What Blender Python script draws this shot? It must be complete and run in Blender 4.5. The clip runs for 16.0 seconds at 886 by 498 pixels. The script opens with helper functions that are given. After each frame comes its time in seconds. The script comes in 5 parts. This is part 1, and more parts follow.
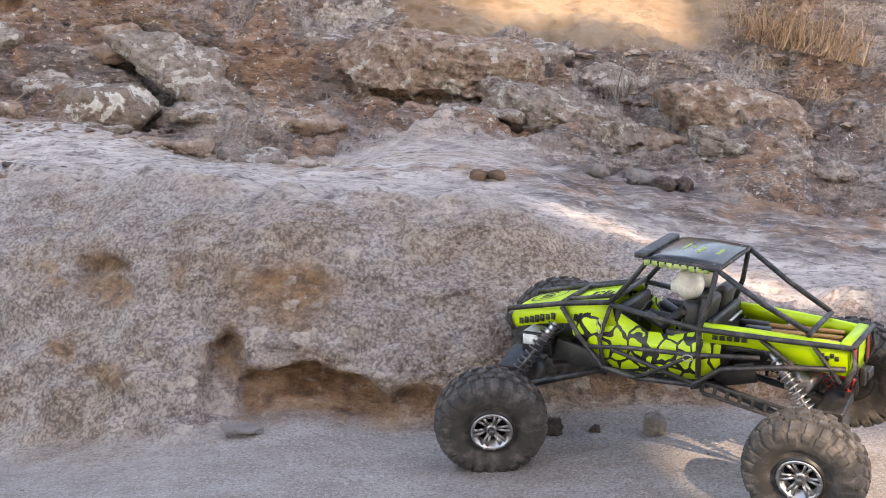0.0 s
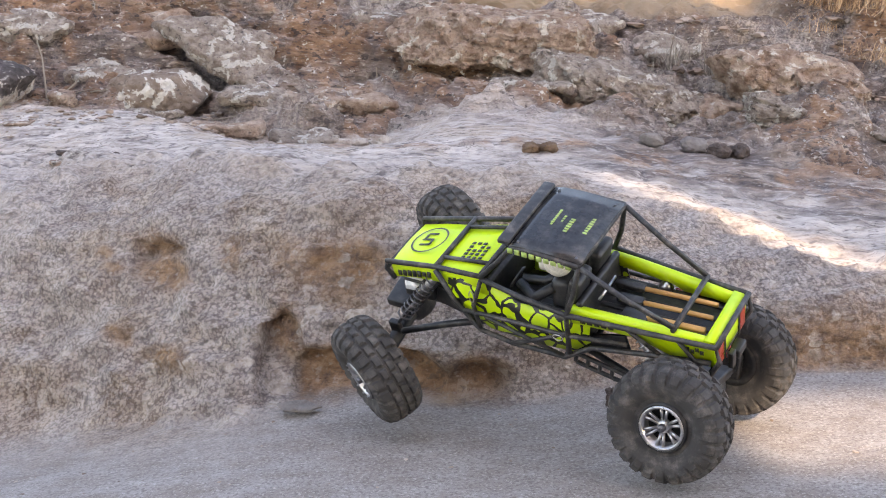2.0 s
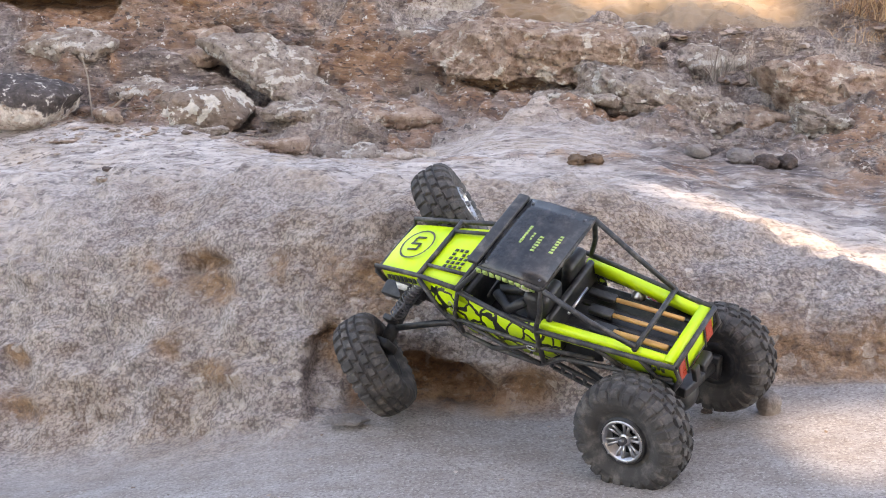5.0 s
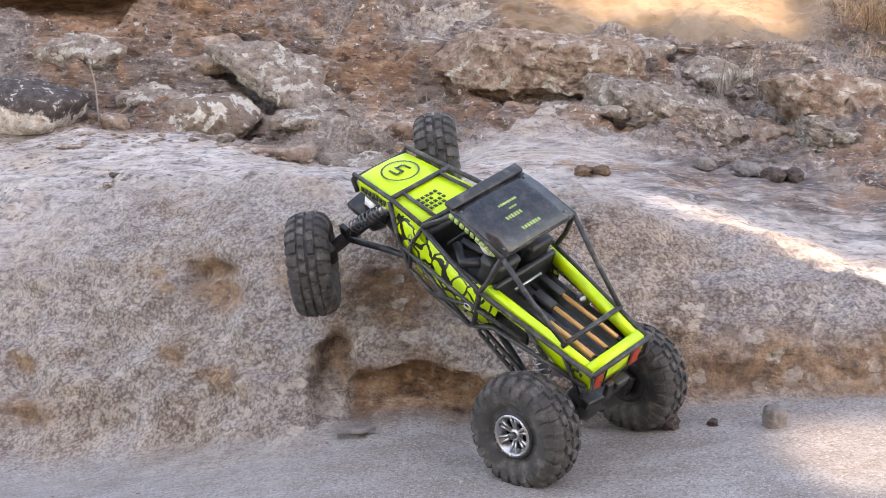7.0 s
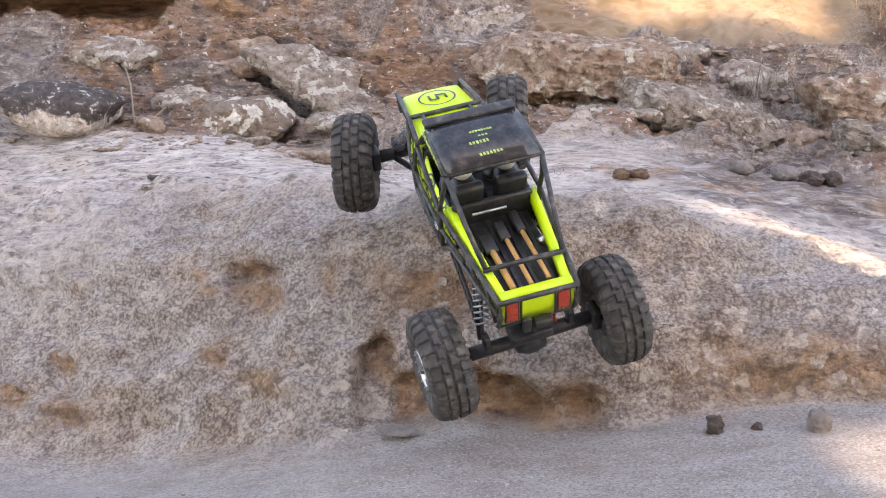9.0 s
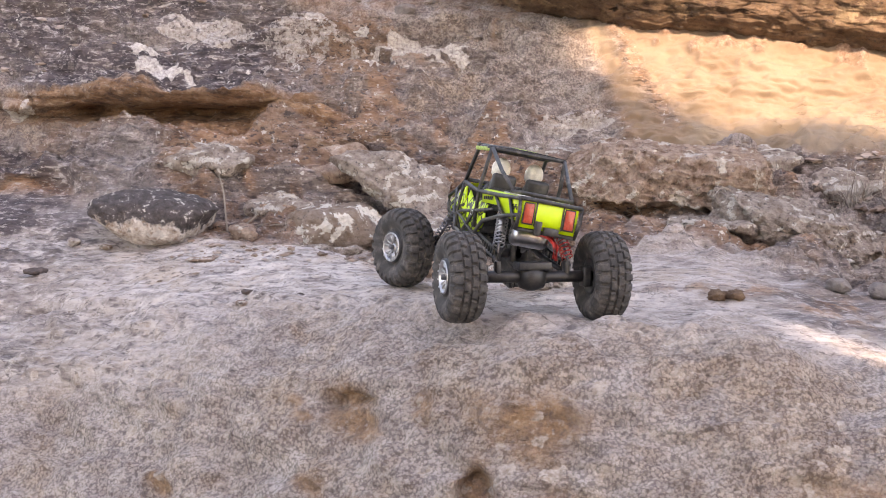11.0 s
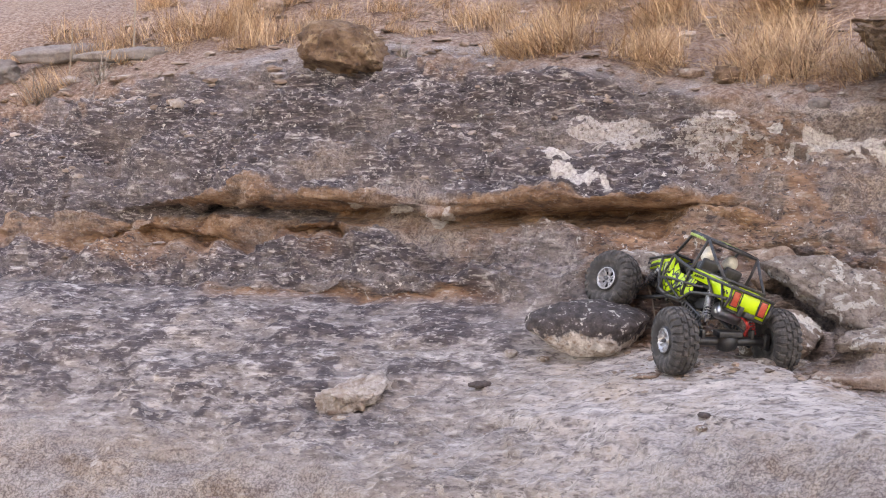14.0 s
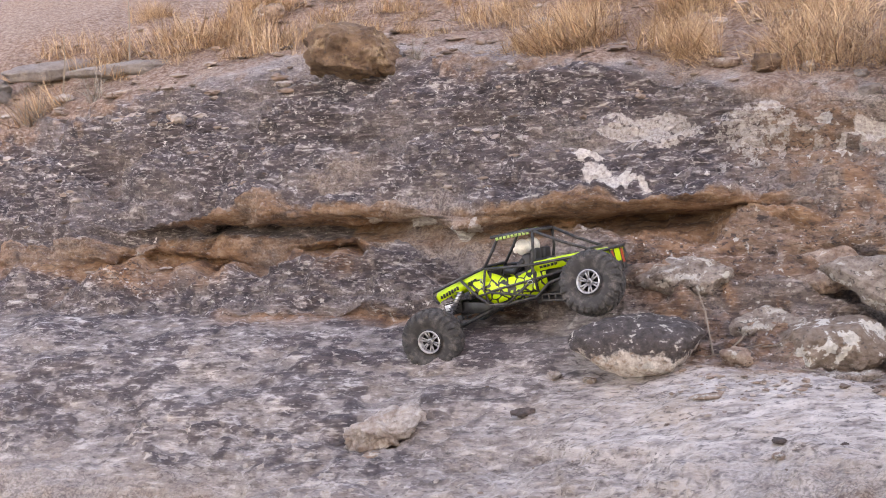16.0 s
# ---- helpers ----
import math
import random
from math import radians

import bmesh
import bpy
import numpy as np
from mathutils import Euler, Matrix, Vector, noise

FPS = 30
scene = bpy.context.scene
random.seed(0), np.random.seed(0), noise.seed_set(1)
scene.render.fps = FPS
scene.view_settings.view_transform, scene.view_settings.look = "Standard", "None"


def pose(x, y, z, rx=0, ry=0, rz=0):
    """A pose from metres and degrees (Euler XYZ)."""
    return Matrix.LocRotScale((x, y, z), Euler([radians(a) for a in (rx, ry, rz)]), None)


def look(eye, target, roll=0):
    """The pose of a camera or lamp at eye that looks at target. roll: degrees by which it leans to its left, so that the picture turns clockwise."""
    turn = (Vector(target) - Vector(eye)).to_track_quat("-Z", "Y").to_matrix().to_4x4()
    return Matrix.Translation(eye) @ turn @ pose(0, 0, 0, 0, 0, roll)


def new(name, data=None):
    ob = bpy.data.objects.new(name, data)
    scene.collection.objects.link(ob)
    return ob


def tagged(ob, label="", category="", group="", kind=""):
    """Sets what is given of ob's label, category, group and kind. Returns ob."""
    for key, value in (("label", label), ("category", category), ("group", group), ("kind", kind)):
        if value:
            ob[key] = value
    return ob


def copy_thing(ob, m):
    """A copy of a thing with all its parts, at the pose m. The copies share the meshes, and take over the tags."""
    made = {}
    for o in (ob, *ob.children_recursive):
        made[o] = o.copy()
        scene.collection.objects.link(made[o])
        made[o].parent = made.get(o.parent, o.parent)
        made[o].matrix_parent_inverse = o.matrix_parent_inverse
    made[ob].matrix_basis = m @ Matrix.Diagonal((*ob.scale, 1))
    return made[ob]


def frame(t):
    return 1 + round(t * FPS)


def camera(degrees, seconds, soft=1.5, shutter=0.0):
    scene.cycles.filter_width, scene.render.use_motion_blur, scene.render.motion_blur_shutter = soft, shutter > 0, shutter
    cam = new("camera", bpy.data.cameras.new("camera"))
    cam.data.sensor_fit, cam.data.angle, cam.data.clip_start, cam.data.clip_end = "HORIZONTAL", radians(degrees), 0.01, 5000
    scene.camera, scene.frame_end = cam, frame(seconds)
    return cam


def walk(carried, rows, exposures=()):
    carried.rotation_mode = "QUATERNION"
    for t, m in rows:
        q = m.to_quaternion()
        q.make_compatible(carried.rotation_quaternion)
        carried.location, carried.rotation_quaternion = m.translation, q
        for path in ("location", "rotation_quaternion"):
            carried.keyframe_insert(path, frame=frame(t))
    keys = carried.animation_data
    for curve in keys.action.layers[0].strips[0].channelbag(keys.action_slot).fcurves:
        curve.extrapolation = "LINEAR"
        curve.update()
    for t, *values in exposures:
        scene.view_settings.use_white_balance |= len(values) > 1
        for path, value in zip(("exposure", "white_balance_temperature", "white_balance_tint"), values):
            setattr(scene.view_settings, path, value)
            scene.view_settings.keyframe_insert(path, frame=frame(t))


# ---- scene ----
PATH = [
    (0, (0.049, -0.021, 0.686), (0.171, 1.926, 0.245), 3.54),
    (0.5, (0.06, -0.001, 0.682), (0.157, 1.943, 0.221), 3.57),
    (1, (0.067, -0.005, 0.68), (0.187, 1.935, 0.208), 3.27),
    (1.5, (0.067, -0.005, 0.671), (0.164, 1.935, 0.196), 1.82),
    (2, (0.055, -0.01, 0.673), (0.099, 1.934, 0.204), 1.31),
    (2.5, (0.046, -0.012, 0.672), (0.041, 1.932, 0.206), 1.47),
    (3, (0.046, -0.008, 0.664), (0.009, 1.939, 0.208), 0.37),
    (3.5, (0.049, -0.005, 0.663), (0.007, 1.94, 0.2), 0.14),
    (4, (0.043, -0.009, 0.667), (0.008, 1.936, 0.203), -0.20),
    (4.5, (0.045, -0.003, 0.663), (0.027, 1.944, 0.208), 0.26),
    (7, (0.038, -0.004, 0.661), (0.025, 1.949, 0.23), 1.18),
    (7.5, (0.033, -0.004, 0.662), (0.019, 1.948, 0.227), 0.85),
    (8, (0.033, -0.003, 0.662), (0.021, 1.949, 0.227), 0.80),
    (8.2, (0.029, -0.004, 0.659), (0.018, 1.948, 0.225), 1.16),
    (10.3, (-0.011, -0.007, 0.695), (-0.112, 1.952, 0.308), 1.25),
    (10.5, (-0.012, -0.0, 0.709), (-0.125, 1.961, 0.334), 1.72),
    (11, (-0.023, 0.013, 0.748), (-0.169, 1.978, 0.405), 0.95),
    (11.5, (-0.036, 0.025, 0.774), (-0.219, 1.99, 0.454), 0.31),
    (12, (-0.094, 0.009, 0.804), (-0.347, 1.969, 0.497), -0.58),
    (12.5, (-0.158, 0.004, 0.853), (-0.497, 1.949, 0.537), -1.44),
    (13, (-0.226, -0.021, 0.885), (-0.664, 1.905, 0.575), -3.59),
    (13.5, (-0.264, -0.038, 0.909), (-0.785, 1.869, 0.606), -3.20),
    (14, (-0.266, -0.039, 0.917), (-0.83, 1.857, 0.622), -2.25),
    (14.5, (-0.254, -0.026, 0.913), (-0.802, 1.875, 0.622), -1.76),
    (15, (-0.253, -0.025, 0.922), (-0.782, 1.881, 0.629), -2.51),
    (15.5, (-0.294, 0.035, 0.929), (-0.828, 1.94, 0.639), -2.84),
    (16, (-0.389, 0.188, 0.917), (-0.958, 2.083, 0.622), -4.78),
]
cam = camera(33.8, 16.0, soft=1.0, shutter=0.1)
walk(cam, [(t, look(eye, target, roll)) for t, eye, target, roll in PATH], exposures=[(0.0, 2.4, 8900, 19), (1.5, 2.52, 8900, 19), (3.0, 2.6, 8900, 19), (8.5, 2.65, 9100, 20), (10.5, 2.62, 9500, 25), (12.5, 2.5, 9450, 25), (14.5, 2.53, 9400, 24), (16.0, 2.55, 9400, 24)])

# ---------------------------------------------------------------- light
world = bpy.data.worlds.new("world")
scene.world = world
world.use_nodes = True
sky = world.node_tree.nodes.new("ShaderNodeTexSky")
sky.sky_type, sky.sun_disc = "NISHITA", False
SUN_DIR = Vector((0.19, -0.80, 0.57)).normalized()      # from the place towards the sun
sky.sun_elevation = math.asin(SUN_DIR.z)
sky.sun_rotation = math.atan2(SUN_DIR.x, SUN_DIR.y)
background = world.node_tree.nodes["Background"]
world.node_tree.links.new(sky.outputs[0], background.inputs[0])
background.inputs[1].default_value = 0.15
sun = new("sun", bpy.data.lights.new("sun", "SUN"))
sun.data.energy, sun.data.angle, sun.data.color = 1.45, radians(0.4), (1.0, 0.93, 0.82)
sun.matrix_world = look((4, -4, 6), Vector((4, -4, 6)) - SUN_DIR)


# ---------------------------------------------------------------- materials
def ramp(nodes, stops):
    node = nodes.new("ShaderNodeValToRGB")
    while len(node.color_ramp.elements) < len(stops):
        node.color_ramp.elements.new(0.5)
    for element, (place, colour) in zip(node.color_ramp.elements, stops):
        element.position = place
        element.color = (*colour, 1) if len(colour) == 3 else colour
    return node


class Mat:
    """A small builder for node materials."""

    def __init__(self, name, roughness=0.8, metallic=0.0):
        self.mat = bpy.data.materials.new(name)
        self.mat.use_nodes = True
        self.tree = self.mat.node_tree
        self.nodes, self.links = self.tree.nodes, self.tree.links
        self.bsdf = self.nodes["Principled BSDF"]
        self.bsdf.inputs["Roughness"].default_value = roughness
        self.bsdf.inputs["Metallic"].default_value = metallic
        self.coords = self.nodes.new("ShaderNodeTexCoord").outputs["Object"]

    def link(self, a, b):
        self.links.new(a, b)
        return self

    def noise(self, scale, detail=6.0, rough=0.6, stretch=None, distortion=0.0, offset=(0, 0, 0)):
        node = self.nodes.new("ShaderNodeTexNoise")
        node.inputs["Scale"].default_value, node.inputs["Detail"].default_value = scale, detail
        node.inputs["Roughness"].default_value, node.inputs["Distortion"].default_value = rough, distortion
        mapping = self.nodes.new("ShaderNodeMapping")
        mapping.inputs["Scale"].default_value = stretch or (1, 1, 1)
        mapping.inputs["Location"].default_value = offset
        self.link(self.coords, mapping.inputs[0]).link(mapping.outputs[0], node.inputs["Vector"])
        return node.outputs["Fac"]

    def cells(self, scale, randomness=1.0, warp=0.0):
        node = self.nodes.new("ShaderNodeTexVoronoi")
        node.inputs["Scale"].default_value, node.inputs["Randomness"].default_value = scale, randomness
        vector = self.coords
        if warp:
            shift = self.nodes.new("ShaderNodeTexNoise")
            shift.inputs["Scale"].default_value = scale * 1.7
            self.link(self.coords, shift.inputs["Vector"])
            mix = self.nodes.new("ShaderNodeVectorMath")
            mix.operation = "MULTIPLY_ADD"
            mix.inputs[1].default_value = (warp, warp, warp)
            self.link(shift.outputs["Color"], mix.inputs[0]).link(self.coords, mix.inputs[2])
            vector = mix.outputs[0]
        self.link(vector, node.inputs["Vector"])
        return node.outputs["Distance"]

    def band(self, value, low, high):
        node = self.nodes.new("ShaderNodeMapRange")
        node.interpolation_type = "SMOOTHSTEP"
        node.inputs["From Min"].default_value, node.inputs["From Max"].default_value = low, high
        self.link(value, node.inputs["Value"])
        return node.outputs["Result"]

    def maths(self, op, a, b):
        node = self.nodes.new("ShaderNodeMath")
        node.operation = op
        for socket, value in zip(node.inputs, (a, b)):
            if isinstance(value, (int, float)):
                socket.default_value = value
            else:
                self.link(value, socket)
        return node.outputs[0]

    def mix(self, factor, a, b):
        node = self.nodes.new("ShaderNodeMix")
        node.data_type = "RGBA"
        for socket, value in ((node.inputs[0], factor), (node.inputs[6], a), (node.inputs[7], b)):
            if isinstance(value, tuple):
                socket.default_value = (*value, 1)
            elif isinstance(value, (int, float)):
                socket.default_value = value
            else:
                self.link(value, socket)
        return node.outputs[2]

    def attribute(self, name):
        node = self.nodes.new("ShaderNodeAttribute")
        node.attribute_name = name
        return node.outputs["Fac"]

    def ramp(self, value, *stops):
        node = ramp(self.nodes, stops)
        self.link(value, node.inputs[0])
        return node.outputs[0]

    def bump(self, value, strength, distance):
        node = self.nodes.new("ShaderNodeBump")
        node.inputs["Strength"].default_value, node.inputs["Distance"].default_value = strength, distance
        self.link(value, node.inputs["Height"])
        old = self.bsdf.inputs["Normal"].links
        if old:
            self.link(old[0].from_socket, node.inputs["Normal"])
        self.link(node.outputs[0], self.bsdf.inputs["Normal"])
        return self

    def colour(self, value):
        if isinstance(value, tuple):
            self.bsdf.inputs["Base Color"].default_value = (*value, 1)
        else:
            self.link(value, self.bsdf.inputs["Base Color"])
        return self

    def rough(self, value):
        self.link(value, self.bsdf.inputs["Roughness"])
        return self


def rock_material():
    """Weathered sandstone: grey-pink skin, dark varnish, lichen, rust stains, sand, soil and fresh cream rock."""
    m = Mat("sandstone", 0.9)
    streaks = m.noise(46, 7, 0.62, (0.34, 0.9, 1.5), 0.4)
    skin = m.maths("MAXIMUM", m.attribute("pale"), m.attribute("dark"))
    ripples = m.maths("ADD", m.maths("MULTIPLY", m.noise(120, 4, 0.6, (0.4, 0.9, 1.4), 0.3), skin), m.maths("MULTIPLY", m.noise(75, 6, 0.62), m.maths("SUBTRACT", 1.0, skin)))
    patches, broad = m.noise(19, 7, 0.6), m.noise(4.5, 5)
    base = m.ramp(patches, (0.34, (0.3, 0.225, 0.195)), (0.5, (0.43, 0.355, 0.318)), (0.66, (0.56, 0.49, 0.45)))
    tan = m.ramp(patches, (0.38, (0.27, 0.175, 0.12)), (0.6, (0.5, 0.385, 0.3)))
    base = m.mix(m.band(broad, 0.46, 0.58), base, tan)
    # granular crust: pale grains, dark between them
    grains = m.band(m.cells(210, 1.0, 0.006), 0.42, 0.68)
    base = m.mix(m.maths("MULTIPLY", grains, 0.8), base, m.mix(0.6, base, (0.09, 0.07, 0.066)))
    base = m.mix(m.maths("MULTIPLY", m.maths("SUBTRACT", 1.0, grains), 0.3), base, (0.6, 0.52, 0.47))
    # pale top skin with fine streaks
    pale = m.ramp(streaks, (0.34, (0.28, 0.23, 0.212)), (0.48, (0.495, 0.43, 0.392)), (0.62, (0.65, 0.58, 0.535)))
    pale = m.mix(m.maths("MULTIPLY", m.band(m.noise(7, 6, 0.6, None, 0, (4, 4, 4)), 0.52, 0.62), 0.6), pale, (0.47, 0.37, 0.29))
    base = m.mix(m.attribute("pale"), base, pale)
    # dark varnish, torn into streaks
    dark = m.ramp(streaks, (0.40, (0.05, 0.04, 0.045)), (0.52, (0.105, 0.082, 0.085)), (0.585, (0.19, 0.155, 0.155)), (0.65, (0.5, 0.455, 0.435)))
    base = m.mix(m.attribute("dark"), base, dark)
    # brown ledges
    brown = m.ramp(m.noise(24, 8, 0.66, (0.5, 1, 1.2)), (0.36, (0.13, 0.06, 0.032)), (0.48, (0.32, 0.165, 0.088)), (0.6, (0.45, 0.27, 0.17)), (0.68, (0.56, 0.44, 0.35)))
    base = m.mix(m.attribute("brown"), base, brown)
    umber = m.ramp(m.noise(34, 8, 0.66, (0.36, 0.9, 1.5), 0.3, (7, 7, 7)), (0.38, (0.06, 0.042, 0.036)), (0.5, (0.19, 0.135, 0.108)), (0.6, (0.32, 0.24, 0.2)), (0.7, (0.52, 0.45, 0.4)))
    base = m.mix(m.attribute("umber"), base, umber)
    rust = m.ramp(m.noise(45, 6, 0.65), (0.35, (0.15, 0.08, 0.05)), (0.6, (0.42, 0.25, 0.14)))
    base = m.mix(m.attribute("rust"), base, rust)
    # lichen rosettes: pale and dark
    spots = m.band(m.cells(30, 1.0, 0.03), 0.36, 0.28)
    spots = m.maths("MULTIPLY", spots, m.band(m.noise(7, 3), 0.45, 0.53))
    spots = m.maths("MULTIPLY", spots, m.attribute("lichen"))
    base = m.mix(m.maths("MULTIPLY", spots, 0.8), base, m.ramp(m.noise(110, 5), (0.38, (0.42, 0.33, 0.27)), (0.6, (0.64, 0.56, 0.49))))
    flecks = m.maths("MULTIPLY", m.band(m.noise(55, 6, 0.62), 0.625, 0.655), m.attribute("fleck"))
    base = m.mix(flecks, base, (0.64, 0.6, 0.56))
    soot = m.maths("MULTIPLY", m.band(m.noise(80, 5, 0.6, (0.6, 1, 1.2), 0.0, (5, 1, 2)), 0.58, 0.62), m.attribute("fleck"))
    base = m.mix(m.maths("MULTIPLY", soot, 0.8), base, (0.045, 0.037, 0.04))
    ochre = m.ramp(m.noise(26, 7, 0.62, (0.6, 1, 1.3)), (0.38, (0.1, 0.047, 0.024)), (0.5, (0.29, 0.152, 0.079)), (0.66, (0.47, 0.3, 0.19)))
    base = m.mix(m.maths("MULTIPLY", m.attribute("ochre"), 0.9), base, ochre)
    cream = m.ramp(m.noise(5, 6, 0.55), (0.35, (0.22, 0.15, 0.1)), (0.65, (0.31, 0.235, 0.168)))
    base = m.mix(m.attribute("cream"), base, cream)
    soil = m.ramp(m.noise(60, 8, 0.7), (0.38, (0.17, 0.095, 0.065)), (0.5, (0.29, 0.185, 0.135)), (0.64, (0.44, 0.33, 0.265)))
    base = m.mix(m.attribute("soil"), base, soil)
    sand = m.ramp(m.noise(14, 8, 0.6, (1, 1.6, 1)), (0.3, (0.215, 0.176, 0.152)), (0.55, (0.285, 0.252, 0.233)), (0.75, (0.35, 0.322, 0.303)))
    sand = m.mix(m.maths("MULTIPLY", m.band(m.noise(230, 4, 0.7), 0.48, 0.6), 0.65), sand, (0.13, 0.105, 0.095))
    sand = m.mix(m.maths("MULTIPLY", m.band(m.noise(260, 4, 0.7, None, 0.0, (3, 3, 3)), 0.53, 0.64), 0.55), sand, (0.5, 0.46, 0.43))
    base = m.mix(m.attribute("sand"), base, sand)
    rugged = m.maths("SUBTRACT", 1.0, m.maths("MULTIPLY", m.attribute("sand"), 0.8))
    rugged = m.maths("SUBTRACT", rugged, m.maths("MULTIPLY", m.attribute("cream"), 0.95))
    # dark wandering cracks and fine dark and pale ripples
    vein = m.maths("ABSOLUTE", m.maths("SUBTRACT", m.noise(9, 5, 0.6, (0.45, 1, 1.6), 0.5, (2, 8, 3)), 0.5), 0.0)
    cracks = m.maths("MULTIPLY", m.band(vein, 0.011, 0.003), m.band(m.noise(6, 3, 0.5, None, 0.0, (1, 2, 9)), 0.46, 0.56))
    base = m.mix(m.maths("MULTIPLY", m.maths("MULTIPLY", cracks, m.maths("MAXIMUM", skin, m.attribute("umber"))), 0.6), base, (0.06, 0.042, 0.038))
    base = m.mix(m.maths("MULTIPLY", m.band(ripples, 0.46, 0.36), m.maths("MULTIPLY", rugged, m.maths("ADD", m.maths("MULTIPLY", skin, 0.25), 0.45))), base, (0.09, 0.07, 0.068))
    base = m.mix(m.maths("MULTIPLY", m.band(ripples, 0.55, 0.64), m.maths("MULTIPLY", rugged, m.maths("ADD", m.maths("MULTIPLY", skin, 0.2), 0.3))), base, (0.6, 0.54, 0.5))
    crust = m.band(m.maths("ADD", m.attribute("chalk"), m.maths("MULTIPLY", m.maths("SUBTRACT", m.noise(60, 7, 0.68), 0.5), 1.6)), 0.38, 0.46)
    crust = m.maths("MULTIPLY", crust, m.maths("ADD", m.maths("MULTIPLY", m.attribute("chalk"), 0.7), 0.3))
    base = m.mix(crust, base, m.ramp(m.noise(130, 5), (0.36, (0.4, 0.34, 0.31)), (0.58, (0.72, 0.67, 0.62))))
    m.colour(base)
    m.bump(m.maths("MULTIPLY", m.noise(90, 8, 0.66, (0.6, 1, 1.2)), rugged), 0.9, 0.008)
    m.bump(m.maths("MULTIPLY", streaks, rugged), 0.9, 0.014)
    m.bump(m.maths("MULTIPLY", m.cells(210, 1.0, 0.006), m.maths("SUBTRACT", rugged, skin)), 0.8, -0.0035)
    m.bump(m.maths("MULTIPLY", cracks, m.maths("MAXIMUM", skin, m.attribute("umber"))), 0.6, -0.006)
    m.bump(m.noise(500, 3), 0.4, 0.0012)
    return m.mat


ROCK = rock_material()


def stone_material(name, low, high, crust=None, crust_at=(0.55, 0.62), scale=24, flecks=0.5, upper=None):
    """Loose rock: two tones, lichen crust in patches, dark flecks; upper: another crust on the upper part."""
    m = Mat(name, 0.9)
    base = m.ramp(m.noise(scale, 8, 0.68), (0.34, low), (0.66, high))
    if upper:
        z = m.nodes.new("ShaderNodeSeparateXYZ")
        m.link(m.coords, z.inputs[0])
        wander = m.maths("ADD", z.outputs[2], m.maths("MULTIPLY", m.maths("SUBTRACT", m.noise(16, 5, 0.65), 0.5), 0.16))
        base = m.mix(m.band(wander, -0.008, 0.006), base, m.ramp(m.noise(55, 8, 0.7), (0.4, upper), (0.58, tuple(2.2 * c for c in upper)), (0.68, high)))
    if crust:
        base = m.mix(m.band(m.noise(scale * 0.6, 7, 0.6, None, 0.3, (3, 7, 1)), *crust_at), base, m.ramp(m.noise(140, 5), (0.3, tuple(0.75 * c for c in crust)), (0.65, crust)))
    dark = m.maths("MULTIPLY", m.band(m.noise(95, 5, 0.65, None, 0.0, (9, 2, 4)), 0.57, 0.65), flecks)
    base = m.mix(dark, base, (0.06, 0.05, 0.05))
    m.colour(base)
    m.bump(m.noise(75, 8, 0.72), 1.0, 0.010)
    m.bump(m.noise(420, 4), 0.5, 0.0015)
    m.bump(m.noise(22, 5, 0.6), 0.7, 0.02)
    return m.mat


BOULDER = stone_material("black_and_white_rock", (0.3, 0.2, 0.14), (0.84, 0.78, 0.71), (0.6, 0.55, 0.49), (0.6, 0.64), 62, 0.5, (0.05, 0.04, 0.038))
WHITEFACE = stone_material("block_rock", (0.17, 0.115, 0.085), (0.33, 0.26, 0.21), (0.7, 0.66, 0.6), (0.54, 0.57), 40, 0.6)
SLAB = stone_material("grey_slab_rock", (0.15, 0.105, 0.083), (0.41, 0.345, 0.295), (0.56, 0.515, 0.46), (0.55, 0.58), 52, 0.8)
TANROCK = stone_material("tan_rock", (0.2, 0.115, 0.078), (0.48, 0.365, 0.29), (0.62, 0.55, 0.47), (0.56, 0.62), 42, 0.6)
BROWNROCK = stone_material("brown_lichened_rock", (0.10, 0.055, 0.034), (0.27, 0.17, 0.105), (0.43, 0.3, 0.19), (0.55, 0.66), 24, 0.6)
PALESTONE = stone_material("pale_stone", (0.3, 0.21, 0.165), (0.62, 0.56, 0.51), None, (0.5, 0.6), 40, 0.3)
GREYSTONE = stone_material("grey_stone", (0.2, 0.17, 0.155), (0.32, 0.28, 0.26), None, (0.5, 0.6), 40, 0.15)
DARKSTONE = stone_material("dark_stone", (0.06, 0.045, 0.04), (0.16, 0.115, 0.1), None, (0.5, 0.6), 60, 0.3)


def gravel_material():
    m = Mat("rock_chips", 0.9)
    island = m.nodes.new("ShaderNodeNewGeometry").outputs["Random Per Island"]
    m.colour(m.ramp(island, (0.0, (0.1, 0.07, 0.055)), (0.3, (0.24, 0.17, 0.13)), (0.75, (0.33, 0.25, 0.2)), (1.0, (0.46, 0.39, 0.345))))
    m.bump(m.noise(300, 4), 0.5, 0.001)
    return m.mat


def blade_material(name, *stops):
    m = Mat(name, 0.7)
    island = m.nodes.new("ShaderNodeNewGeometry").outputs["Random Per Island"]
    m.colour(m.ramp(island, *stops))
    return m.mat


GRAVEL = gravel_material()
STRAW = blade_material("straw", (0.0, (0.14, 0.08, 0.052)), (0.4, (0.42, 0.25, 0.135)), (1.0, (0.74, 0.53, 0.33)))
TWIG = blade_material("dead_twig", (0.0, (0.18, 0.14, 0.11)), (1.0, (0.42, 0.37, 0.31)))


